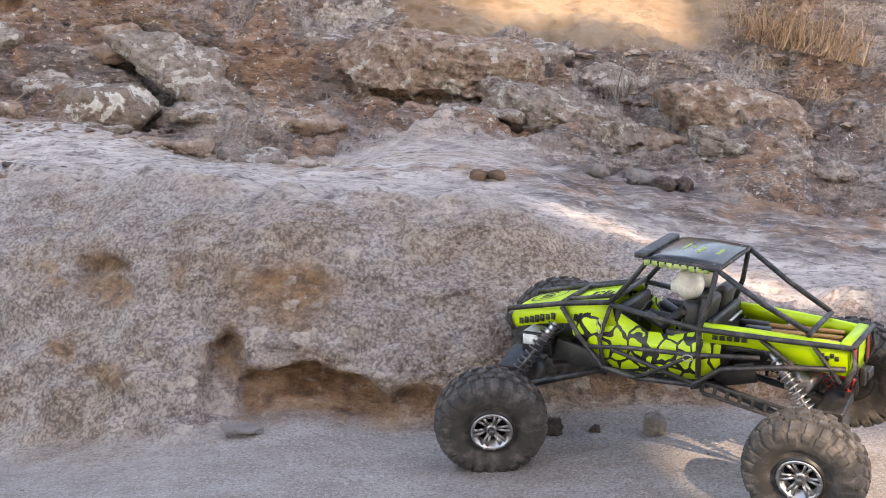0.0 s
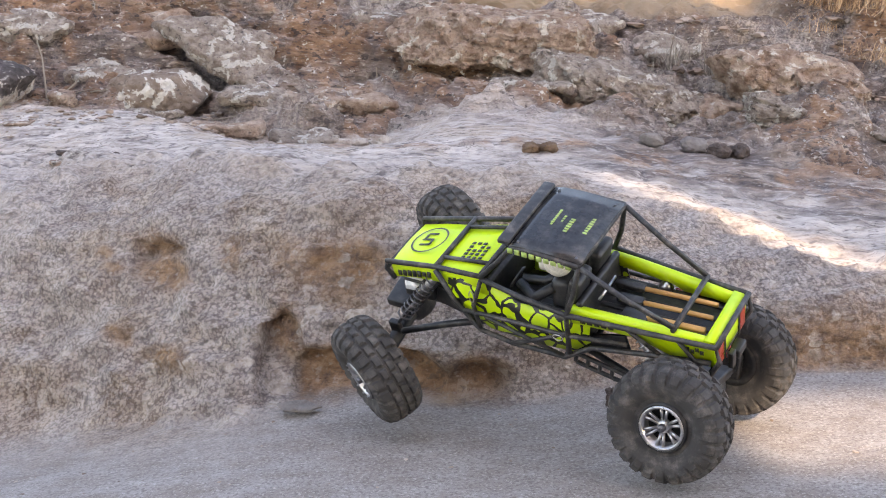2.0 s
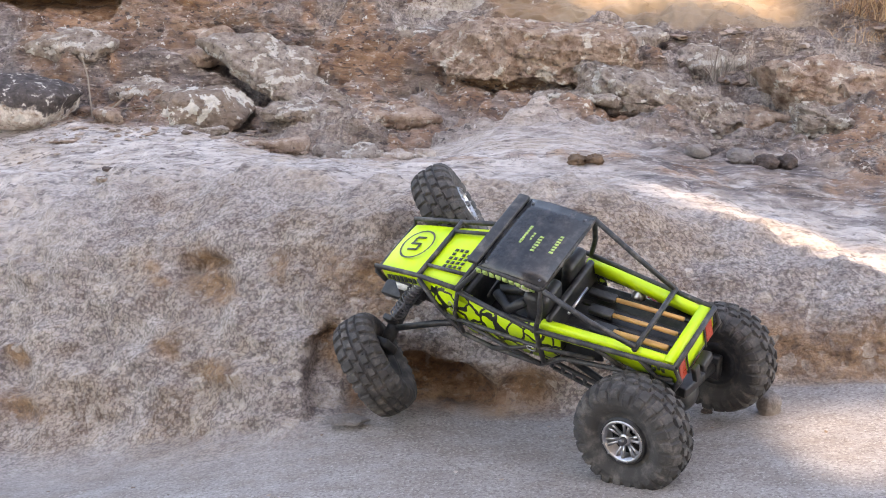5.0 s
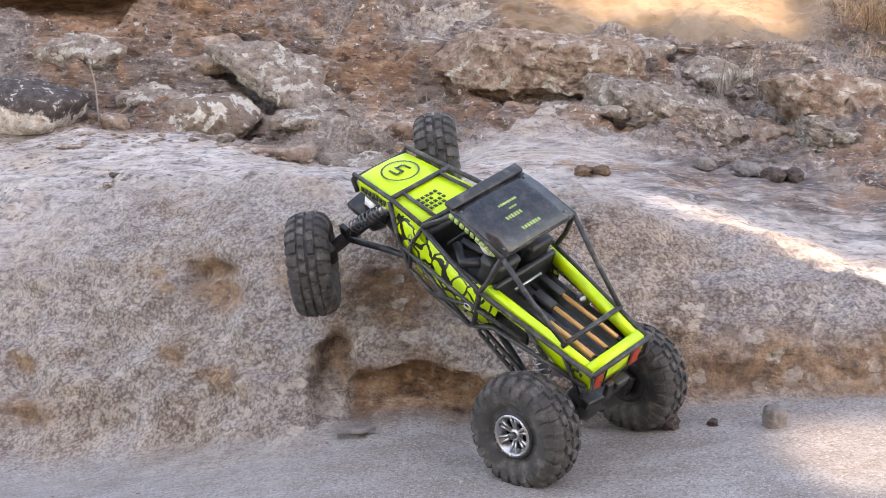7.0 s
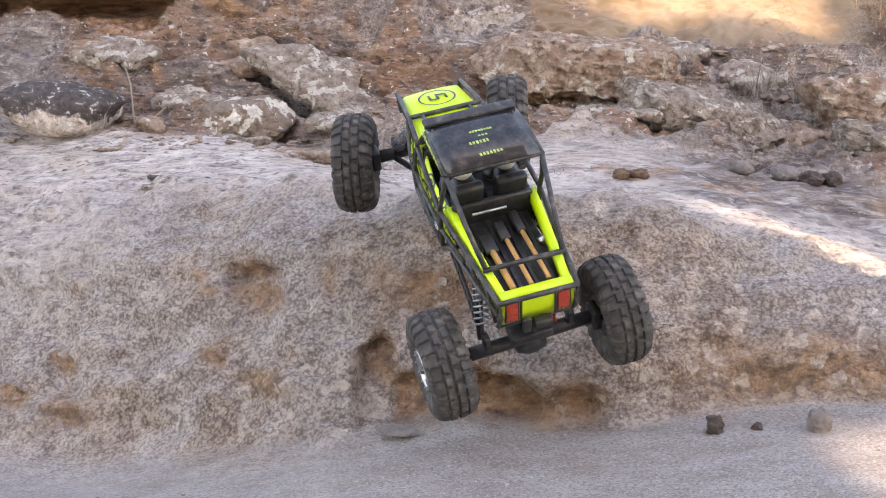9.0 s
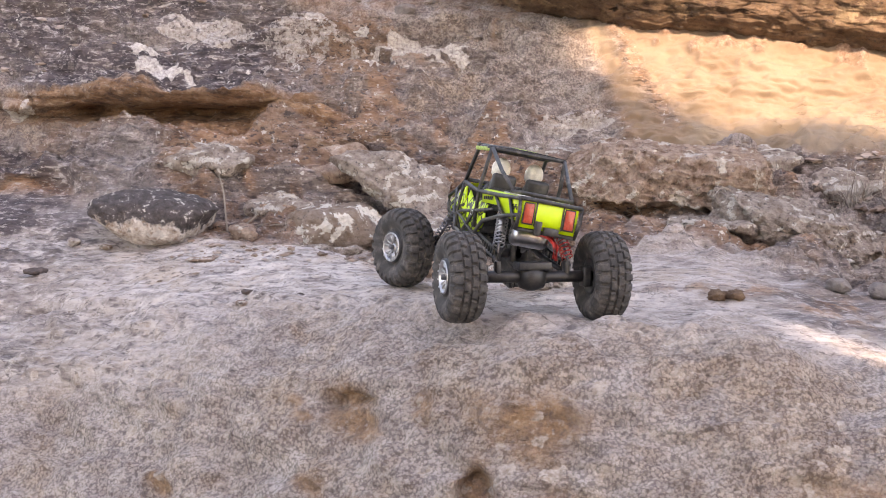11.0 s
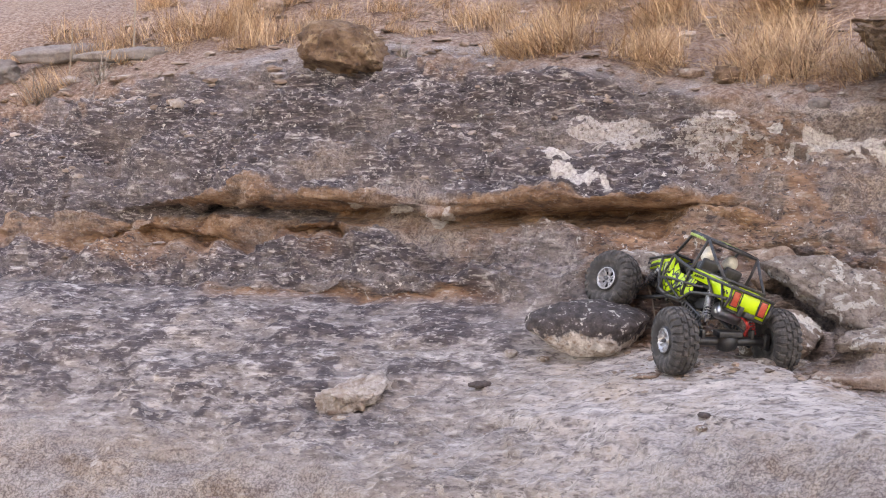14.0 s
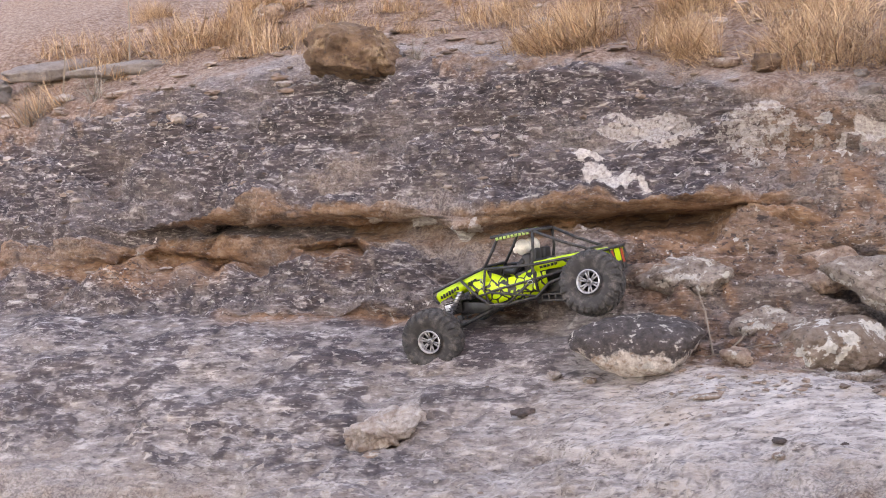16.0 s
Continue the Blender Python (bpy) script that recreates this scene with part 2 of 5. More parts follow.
def green_material(name, scale=0.0):
    """Fluorescent yellow-green body shell; with a scale, printed with a web of black lines."""
    m = Mat(name, 0.38)
    base = m.mix(m.band(m.noise(35, 5), 0.4, 0.75), (0.58, 0.82, 0.015), (0.50, 0.72, 0.02))
    dust = m.band(m.noise(90, 6, 0.7), 0.55, 0.8)
    base = m.mix(m.maths("MULTIPLY", dust, 0.25), base, (0.4, 0.36, 0.3))
    if scale:
        node = m.nodes.new("ShaderNodeTexVoronoi")
        node.feature = "DISTANCE_TO_EDGE"
        node.inputs["Scale"].default_value = scale
        warp = m.nodes.new("ShaderNodeTexNoise")
        warp.inputs["Scale"].default_value = scale * 0.6
        add = m.nodes.new("ShaderNodeVectorMath")
        add.operation = "MULTIPLY_ADD"
        add.inputs[1].default_value = (0.03, 0.03, 0.03)
        m.link(m.coords, warp.inputs["Vector"]).link(warp.outputs["Color"], add.inputs[0]).link(m.coords, add.inputs[2])
        m.link(add.outputs[0], node.inputs["Vector"])
        lines = m.band(node.outputs["Distance"], 0.09, 0.075)
        base = m.mix(lines, base, (0.012, 0.013, 0.012))
    m.colour(base)
    m.bump(m.noise(300, 3), 0.15, 0.0004)
    return m.mat


def plain_material(name, colour, roughness, metallic=0.0, dusty=0.25, grain=250):
    """A painted, moulded or bare part with dust in its lows and slight wear."""
    m = Mat(name, roughness, metallic)
    worn = tuple(min(1.0, c * 1.35 + 0.01) for c in colour)
    base = m.mix(m.band(m.noise(grain * 0.4, 5, 0.65), 0.42, 0.7), colour, worn)
    dust = m.maths("MULTIPLY", m.band(m.noise(70, 6, 0.7), 0.45, 0.75), dusty)
    m.colour(m.mix(dust, base, (0.36, 0.31, 0.27)))
    m.rough(m.maths("ADD", m.maths("MULTIPLY", m.noise(grain, 4), 0.2), roughness - 0.1))
    m.bump(m.noise(grain, 4), 0.2, 0.0004)
    return m.mat


def wood_material(name):
    m = Mat(name, 0.55)
    m.colour(m.ramp(m.noise(60, 6, 0.6, (0.25, 3, 3)), (0.3, (0.42, 0.19, 0.06)), (0.65, (0.66, 0.36, 0.13))))
    return m.mat


GREEN = green_material("green_shell")
GRAPHIC = green_material("green_shell_with_lines", 50)
CAGE = plain_material("black_tube", (0.022, 0.022, 0.024), 0.5, 0.0, 0.3)
BLACK = plain_material("black_plastic", (0.013, 0.013, 0.014), 0.45, 0.0, 0.12)
ROOF = plain_material("black_roof_sheet", (0.016, 0.017, 0.02), 0.2, 0.0, 0.15)
RUBBER = plain_material("dusty_rubber", (0.042, 0.039, 0.038), 0.9, 0.0, 0.28, 160)
CHROME = plain_material("bright_metal", (0.42, 0.42, 0.43), 0.32, 1.0, 0.25)
STEEL = plain_material("dark_steel", (0.12, 0.12, 0.13), 0.4, 0.8, 0.2)
RED = plain_material("red_plastic", (0.55, 0.03, 0.025), 0.4, 0.0, 0.1)
WHITE = plain_material("white_sticker", (0.75, 0.76, 0.76), 0.5, 0.0, 0.1)
HELMET = plain_material("cream_helmet", (0.68, 0.64, 0.55), 0.35, 0.0, 0.1)
LAMPRED = plain_material("red_lamp_lens", (0.4, 0.045, 0.02), 0.3, 0.0, 0.05)
PRINT = plain_material("pale_green_print", (0.33, 0.45, 0.12), 0.5, 0.0, 0.1)
INK = plain_material("black_print", (0.02, 0.025, 0.015), 0.5, 0.0, 0.1)
WOOD = wood_material("tool_wood")


# ---------------------------------------------------------------- noise on arrays
def lattice(i, j, k, seed):
    h = (i * 374761393 + j * 668265263 + k * 1274126177 + seed * 974711) & 0xFFFFFFFF
    h = ((h ^ (h >> 13)) * 1103515245) & 0xFFFFFFFF
    h = ((h ^ (h >> 16)) * 2654435761) & 0xFFFFFFFF
    return (h & 0xFFFFFF) / float(0x1000000)


def value_noise(p, seed=0):
    """Smooth noise from -1 to 1 for an array of points."""
    cell = np.floor(p).astype(np.int64)
    f = p - cell
    u = f * f * f * (f * (f * 6 - 15) + 10)
    out = 0
    for a in (0, 1):
        for b in (0, 1):
            for c in (0, 1):
                w = (u[:, 0] if a else 1 - u[:, 0]) * (u[:, 1] if b else 1 - u[:, 1]) * (u[:, 2] if c else 1 - u[:, 2])
                out = out + w * lattice(cell[:, 0] + a, cell[:, 1] + b, cell[:, 2] + c, seed)
    return 2 * out - 1


def fbm(p, scale, octaves=4, gain=0.5, seed=0):
    p = np.asarray(p, float) * scale
    total, size = 0, 1.0
    for n in range(octaves):
        total = total + size * value_noise(p + 17.3 * n, seed + n)
        p, size = p * 2.03, size * gain
    return total


def smooth(value, low, high):
    t = np.clip((value - low) / (high - low), 0, 1)
    return t * t * (3 - 2 * t)


# ---------------------------------------------------------------- the ground: one sheet of sandstone, lofted over its edges
# Each edge runs across the slope, from the left to the right: (x, y, z).
EDGES = dict(
    behind=[(-3, -60, 0.3), (3, -60, 0.3)],
    apron=[(-3, -2.0, -0.05), (-0.5, -2.0, -0.03), (1.2, -2.0, 0.06)],
    near=[(-2.6, 1.6, -0.22), (-0.9, 1.5, -0.07), (-0.5, 1.45, -0.01), (-0.14, 1.35, 0.045), (0.16, 1.3, 0.062), (0.5, 1.3, 0.086), (1.2, 1.3, 0.14)],
    foot=[(-2.6, 2.35, -0.1), (-1.95, 2.42, -0.03), (-1.2, 2.2, -0.1), (-0.76, 1.98, -0.07), (-0.57, 1.9, -0.085), (-0.45, 1.87, -0.06), (-0.31, 1.82, -0.015), (-0.19, 1.76, 0.02), (-0.1, 1.72, 0.045), (0.04, 1.71, 0.055), (0.18, 1.72, 0.06), (0.33, 1.75, 0.076), (0.45, 1.76, 0.085), (0.57, 1.74, 0.098), (1.2, 1.7, 0.13)],
    mid=[(-2.6, 2.55, 0.05), (-1.95, 2.55, 0.05), (-1.3, 2.45, 0.02), (-0.86, 2.25, 0.0), (-0.63, 2.1, 0.04), (-0.33, 1.93, 0.09), (-0.2, 1.85, 0.12), (-0.11, 1.8, 0.14), (0.18, 1.78, 0.16), (0.33, 1.82, 0.17), (0.58, 1.79, 0.165), (1.2, 1.75, 0.18)],
    brow=[(-2.6, 2.8, 0.16), (-2.1, 2.75, 0.14), (-1.4, 2.62, 0.1), (-0.92, 2.42, 0.1), (-0.68, 2.3, 0.15), (-0.48, 2.17, 0.21), (-0.29, 2.05, 0.24), (-0.12, 1.94, 0.275), (0.04, 1.92, 0.28), (0.19, 1.91, 0.28), (0.34, 1.92, 0.26), (0.49, 1.9, 0.22), (0.61, 1.85, 0.185), (1.2, 1.85, 0.19)],
    top=[(-2.22, 2.95, 0.23), (-1.29, 2.75, 0.17), (-1.0, 2.65, 0.165), (-0.75, 2.55, 0.21), (-0.55, 2.48, 0.24), (-0.34, 2.35, 0.26), (-0.13, 2.15, 0.288), (0.03, 2.1, 0.29), (0.2, 2.1, 0.29), (0.37, 2.1, 0.27), (0.52, 2.05, 0.24), (0.65, 2.0, 0.2), (1.2, 2.0, 0.19)],
    crest=[(-2.31, 3.1, 0.29), (-1.67, 3.05, 0.275), (-1.1, 2.95, 0.24), (-0.85, 2.88, 0.245), (-0.64, 2.85, 0.26), (-0.47, 2.75, 0.268), (-0.36, 2.62, 0.262), (-0.24, 2.5, 0.256), (-0.12, 2.42, 0.26), (0.08, 2.35, 0.27), (0.22, 2.3, 0.278), (0.34, 2.25, 0.272), (0.47, 2.2, 0.25), (0.69, 2.15, 0.205), (1.2, 2.15, 0.19)],
    bank=[(-2.43, 3.3, 0.33), (-1.76, 3.25, 0.32), (-1.15, 3.15, 0.31), (-0.9, 3.05, 0.3), (-0.73, 2.98, 0.26), (-0.42, 2.9, 0.235), (-0.18, 2.7, 0.225), (-0.02, 2.62, 0.24), (0.09, 2.72, 0.29), (0.25, 2.72, 0.3), (0.39, 2.6, 0.27), (0.52, 2.5, 0.255), (0.77, 2.45, 0.24), (1.2, 2.4, 0.23)],
    ledge=[(-2.56, 3.5, 0.37), (-1.99, 3.4, 0.37), (-1.56, 3.35, 0.4), (-1.05, 3.3, 0.41), (-0.6, 3.17, 0.39), (-0.21, 3.05, 0.31), (0.14, 2.95, 0.335), (0.36, 2.85, 0.31), (0.57, 2.75, 0.29), (0.83, 2.65, 0.26), (1.2, 2.65, 0.26)],
    shelf=[(-2.63, 3.62, 0.44), (-2.03, 3.5, 0.45), (-1.58, 3.42, 0.43), (-1.07, 3.36, 0.43), (-0.6, 3.28, 0.46), (-0.44, 3.2, 0.455), (0.15, 3.1, 0.4), (0.44, 3.05, 0.39), (0.91, 2.95, 0.36), (1.2, 2.95, 0.36)],
    lip=[(-2.68, 3.68, 0.455), (-2.05, 3.52, 0.51), (-1.53, 3.42, 0.525), (-1.07, 3.37, 0.515), (-0.6, 3.33, 0.52), (-0.32, 3.3, 0.525), (0.06, 3.25, 0.43), (0.31, 3.22, 0.42), (0.64, 3.2, 0.45), (1.2, 3.2, 0.46)],
    hill=[(-2.83, 3.95, 0.57), (-1.97, 3.75, 0.65), (-1.12, 3.6, 0.67), (-0.61, 3.5, 0.6), (-0.13, 3.4, 0.58), (0.06, 3.36, 0.55), (0.45, 3.32, 0.52), (1.2, 3.3, 0.52)],
    rim=[(-3.04, 4.3, 0.71), (-2.34, 4.1, 0.81), (-1.69, 3.95, 0.86), (-1.0, 3.75, 0.8), (-0.69, 3.62, 0.73), (-0.35, 3.54, 0.7), (-0.07, 3.5, 0.69), (0.45, 3.42, 0.655), (1.2, 3.4, 0.66)],
    dirt=[(-3.33, 5.2, 1.01), (-1.79, 4.8, 1.02), (-0.61, 4.3, 0.97), (0.45, 4.0, 0.95), (1.2, 4.0, 0.95)],
    back=[(-3.3, 8.0, 1.75), (1.2, 7.0, 1.7)],
    far=[(-3, 40.0, 5.5), (3, 40.0, 5.5)],
)
STEPS = dict(behind=4, apron=26, near=70, foot=34, mid=46, brow=36, top=46, crest=30, bank=44, ledge=26, shelf=26, lip=56, hill=56, rim=56, dirt=24, back=6)


def ground_sheet():
    """The vertices of the ground as a grid, with the edge number of each row."""
    xs = np.concatenate([-np.geomspace(60, 3.55, 24), np.arange(-3.5, 1.15, 0.0054), np.geomspace(1.2, 60, 24)])
    dense = np.linspace(-3.9, 1.6, 1101)
    kernel = np.exp(-0.5 * (np.arange(-30, 31) * 0.005 / 0.045) ** 2)
    kernel /= kernel.sum()
    knots = []
    for points in EDGES.values():
        px, py, pz = np.array(points, float).T
        both = []
        for values in (py, pz):
            fine = np.interp(dense, px, values)
            fine = np.convolve(np.pad(fine, 30, mode="edge"), kernel, "valid")
            both.append(np.interp(xs, dense, fine))
        knots.append(both)
    knots = np.array(knots)                                  # edge, (y, z), column
    rows, levels = [], []
    counts = list(STEPS.values())
    slopes = np.zeros_like(knots)
    slopes[1:-1] = 0.5 * (knots[2:] - knots[:-2])
    for k in range(len(knots) - 1):
        step = knots[k + 1] - knots[k]
        length = np.abs(step).max(0)
        a = np.clip(slopes[k], -1.4 * length, 1.4 * length) * 0.75
        b = np.clip(slopes[k + 1], -1.4 * length, 1.4 * length) * 0.75
        for n in range(counts[k] + (k == len(knots) - 2)):
            t = n / counts[k]
            rows.append((2 * t**3 - 3 * t**2 + 1) * knots[k] + (t**3 - 2 * t**2 + t) * a + (3 * t**2 - 2 * t**3) * knots[k + 1] + (t**3 - t**2) * b)
            levels.append(k + t)
    rows, levels = np.array(rows), np.array(levels)
    grid = np.stack([np.broadcast_to(xs, rows[:, 0].shape), rows[:, 0], rows[:, 1]], -1)
    return grid, levels


def hollow(grid, x, z, rx, rz, depth, edge=0.35, turn=0.0):
    """How far a pit with a crisp edge reaches into the face, for every vertex."""
    dx, dz = grid[..., 0] - x, grid[..., 2] - z
    c, s = math.cos(turn), math.sin(turn)
    dx, dz = c * dx + s * dz, c * dz - s * dx
    rough = (0.1 if depth > 0.03 else 0.22) * value_noise(grid.reshape(-1, 3) * 22, 5).reshape(dx.shape)
    r = np.sqrt((dx / rx) ** 2 + (dz / rz) ** 2) + rough
    return depth * smooth(1 - r, 0.0, edge)


def make_ground():
    grid, levels = ground_sheet()
    level = np.broadcast_to(levels[:, None], grid.shape[:2])
    names = list(EDGES)
    at = {name: n for n, name in enumerate(names)}
    x, y, z = grid[..., 0], grid[..., 1], grid[..., 2]
    flat = grid.reshape(-1, 3)
    shape = level.shape
    n1 = fbm(flat, 5, 4, 0.5, 1).reshape(shape)
    n2 = fbm(flat, 30, 4, 0.55, 2).reshape(shape)
    n3 = fbm(flat * (0.6, 1, 3.0), 14, 4, 0.55, 3).reshape(shape)
    across = np.gradient(grid, axis=1)
    along = np.gradient(grid, axis=0)
    normal = np.cross(across, along)
    normal /= np.linalg.norm(normal, axis=-1, keepdims=True) + 1e-12
    inside = (x > -3.5) & (x < 1.15)

    def between(low, high, soft=0.25):
        wobble = level + 0.25 * n1
        return smooth(wobble, low - soft, low + soft) * (1 - smooth(wobble, high - soft, high + soft))

    sand = 1 - smooth(level + 0.1 * n1 + 0.05 * n2, at["foot"] - 0.02, at["foot"] + 0.16)
    sand = sand * (1 - 0.6 * smooth(-x + 0.12 * n1, 0.12, 0.35) * smooth(level + 0.2 * n1, at["near"] + 0.45, at["near"] + 0.85))
    face = between(at["foot"] + 0.1, at["top"] - 0.1)
    topside = between(at["top"] - 0.5, at["bank"], 0.5)
    hillside = between(at["bank"], at["rim"], 0.3)
    soil = smooth(level + 0.35 * n1 + 0.2 * n2, at["rim"] + 0.05 - 0.35 * smooth(-x, 2.2, 2.7), at["rim"] + 0.35 - 0.35 * smooth(-x, 2.2, 2.7))
    soil = np.maximum(soil, smooth(x - 0.0 + 0.1 * n1, 0.0, 0.3) * smooth(level + 0.3 * n2, at["rim"] - 0.2, at["rim"] + 0.1))

    # pits in the face
    pits = [(-0.305, 0.17, 0.05, 0.034, 0.03), (-0.295, 0.14, 0.06, 0.032, 0.016, 0.8), (-0.6, 0.012, 0.03, 0.024, 0.014), (-0.262, 0.044, 0.06, 0.036, 0.022, 0.6),
            (-0.36, 0.066, 0.026, 0.022, 0.008), (-0.576, -0.05, 0.06, 0.036, 0.02, 0.6), (-0.37, 0.142, 0.024, 0.016, 0.007), (-0.668, -0.045, 0.04, 0.03, 0.018),
            (-0.03, 0.168, 0.09, 0.06, 0.024, 0.8), (-0.112, 0.088, 0.036, 0.07, 0.042, 0.35), (0.0, 0.068, 0.115, 0.055, 0.055, 0.25), (0.14, 0.072, 0.05, 0.036, 0.026, 0.6)]
    push = np.max([hollow(grid, *pit) for pit in pits], axis=0) * smooth(level, at["foot"], at["foot"] + 0.12) * (1 - smooth(level, at["top"] - 0.3, at["top"]))
    rust = np.zeros(shape)
    for pit in pits:
        rust = np.maximum(rust, hollow(grid, pit[0], pit[1] + 0.5 * pit[3], pit[2] * 1.1, pit[3] * 0.8, 1.0, 0.7))
    for blob in [(-0.195, 0.2, 0.035, 0.03), (-0.11, 0.21, 0.04, 0.03), (-0.345, 0.075, 0.03, 0.025), (-0.385, 0.165, 0.022, 0.014), (-0.03, 0.18, 0.07, 0.06), (-0.12, 0.13, 0.03, 0.05)]:
        rust = np.maximum(rust, 0.8 * hollow(grid, *blob, 1.0, 0.9))
    rust = rust * face * 0.85
    ochre = 1.3 * hollow(grid, 0.0, 0.066, 0.125, 0.058, 1.0, 0.4) * smooth(x, -0.1, -0.075) + 0.5 * hollow(grid, 0.14, 0.066, 0.05, 0.036, 1.0, 0.6)
    ochre = np.clip(ochre, 0, 1) * smooth(level, at["foot"] - 0.35, at["foot"] + 0.05)
    rust = np.maximum(rust, face * smooth(x, 0.2, 0.4) * smooth(0.17 - z + 0.03 * n1, 0.0, 0.05) * 0.8)

    lift = 0.0022 * n1 * sand + 0.0006 * n2 * sand
    lift = lift + face * (0.010 * n1 + 0.006 * n2 + 0.004 * n3) + topside * (0.0035 * n1 - 0.006 + 0.0028 * n2 + 0.005 * n3 * (1 + smooth(-x, 0.6, 1.2)))
    # strata: stepped bands along the hill
    bands = z * 16 + 1.1 * n1 + 0.25 * x
    stair = bands - np.floor(bands)
    stair = smooth(stair, 0.0, 0.85) - stair
    lift = lift + hillside * (0.02 * n1 + 0.014 * n3 + 0.008 * n2 + 0.035 * stair * smooth(level, at["bank"], at["ledge"]) * (1 - smooth(level, at["lip"] + 0.2, at["hill"])))
    lift = lift + soil * (0.012 * n1 + 0.006 * n2)
    # steps in the rock floor of the gully, on its right part
    lift = lift + topside * smooth(x, 0.25, 0.4) * smooth(level, at["crest"] - 0.4, at["crest"]) * 0.02 * stair
    # flaking plates: terraces with crisp rims
    def plates(stretch, scale, count, seed):
        q = (fbm(flat * stretch, scale, 3, 0.5, seed).reshape(shape) + 1) * count
        part = q - np.floor(q)
        rim = smooth(part, 0.8, 1.0)
        return (np.floor(q) + rim) / count - 1, rim * (1 - rim) * 4

    broad, broad_rim = plates((0.7, 1.0, 2.2), 7, 5, 41)
    fine, fine_rim = plates((0.7, 1.0, 1.8), 19, 4, 42)
    left = smooth(-x, 0.7, 1.2)
    soft = 1 - 0.85 * smooth(x, -0.1, 0.1) * smooth(level, at["lip"] - 0.4, at["lip"])
    lift = lift + hillside * soft * (0.045 * broad + 0.018 * fine) + topside * (0.005 + 0.006 * left) * (broad + 0.5 * fine) + face * (0.012 * broad + 0.007 * fine)
    rims = np.maximum(broad_rim, 0.8 * fine_rim)
    grid = grid + normal * (lift * inside)[..., None]
    grid[..., 1] += push * inside
    # the undercut below the long ledge
    cut = hillside * np.exp(-((level - at["shelf"] - 0.35) / 0.22) ** 2) * smooth(-x, 0.45, 0.8) * smooth(x, -2.25, -2.05) * (0.75 + 0.5 * n1)
    grid[..., 1] += 0.12 * np.clip(cut, 0, 1) * inside
    over = hillside * np.exp(-((level - at["lip"] - 0.02) / 0.2) ** 2) * smooth(-x, 0.45, 0.8) * smooth(x, -2.25, -2.05) * (0.8 + 0.5 * n1)
    grid[..., 1] -= 0.035 * np.clip(over, 0, 1) * inside
    cut = np.exp(-((level - at["ledge"] - 0.3) / 0.2) ** 2) * smooth(-x, 1.4, 1.6) * (0.7 + 0.6 * n1)
    grid[..., 1] += 0.075 * np.clip(cut, 0, 1) * inside
    cut2 = np.exp(-((level - at["bank"] + 0.1 + 0.25 * n1) / 0.12) ** 2) * smooth(-x, 1.0, 1.2) * (1 - smooth(-x, 1.75, 1.95))
    grid[..., 1] += 0.03 * np.clip(cut2, 0, 1) * inside

    cream = smooth(x - 0.75 * np.clip(0.66 - z, 0, 0.3) + 0.06 * n1, -0.06, 0.06) * (1 - smooth(x + 0.1 * n1, 0.72, 0.9)) * between(at["lip"] - 0.25, at["rim"] + 0.3, 0.12)
    dark = np.clip(between(at["lip"] + 0.15, at["rim"] + 0.1, 0.2) * (0.9 + 0.3 * n1) * smooth(-x, 0.35, 0.8), 0, 1)
    dark = np.maximum(dark, 0.75 * between(at["bank"] - 0.2, at["shelf"], 0.3) * smooth(n1 + 0.5 * smooth(-x, -0.2, 0.6), 0.1, 0.5))
    brown = np.clip(between(at["ledge"] - 0.2, at["lip"], 0.2) * (0.2 + 0.7 * n1), 0, 1) * smooth(-x, 0.5, 0.7)
    umber = (between(at["bank"], at["rim"], 0.3) * smooth(x, -0.75, -0.45) * np.clip(0.45 + 0.7 * n1 + 0.4 * n2, 0, 1))
    brown = np.maximum(brown, np.clip(cut, 0, 1) * 0.9)
    brown = np.maximum(brown, np.clip(cut2, 0, 1) * 0.8)
    stripe = np.exp(-((x - 0.118 - 0.68 * (0.666 - z) + 0.02 * n1) / 0.03) ** 2) + 0.6 * np.exp(-((x - 0.03 - 0.5 * (0.666 - z)) / 0.018) ** 2)
    cream = cream * (1 - 0.8 * np.clip(stripe, 0, 1) * smooth(z, 0.42, 0.5))
    dark = np.maximum(dark, 0.45 * smooth(-x + 0.25 * n1, 0.75, 1.3) * between(at["brow"], at["ledge"], 0.4) * smooth(n3 + 0.35 * n2, -0.35, 0.35))
    dark = np.maximum(dark, np.clip(stripe, 0, 1) * 0.85 * smooth(z, 0.42, 0.5) * between(at["lip"], at["rim"] + 0.2, 0.2))
    dark = np.maximum(dark, 0.8 * between(at["bank"] + 0.2, at["lip"], 0.3) * smooth(x, -0.8, -0.4) * smooth(n1 + n2, -0.3, 0.3))
    # the shelf of grey rock between the two ledges, and the bare orange faces of the ledges
    def crisp(low, high):
        wobble = level + 0.05 * n2 + 0.04 * n1
        return smooth(wobble, low - 0.04, low + 0.04) * (1 - smooth(wobble, high - 0.04, high + 0.04))

    main_face = crisp(at["shelf"] - 0.06 + 0.5 * smooth(-x, 1.45, 1.7), at["lip"] + 0.1) * smooth(-x + 0.1 * n1, 0.5, 0.62) * smooth(x, -2.2, -2.02)
    low_face = crisp(at["ledge"] + 0.1, at["shelf"] + 0.12) * smooth(-x + 0.08 * n1, 1.5, 1.58)
    shelf_grey = smooth(-x, 1.5, 1.62) * crisp(at["shelf"] + 0.12, at["lip"] + 0.3) * (1 - main_face)
    brown = brown * (1 - 0.95 * shelf_grey)
    dark = dark * (1 - np.maximum(main_face, low_face))
    dark = np.maximum(dark, 0.85 * shelf_grey)
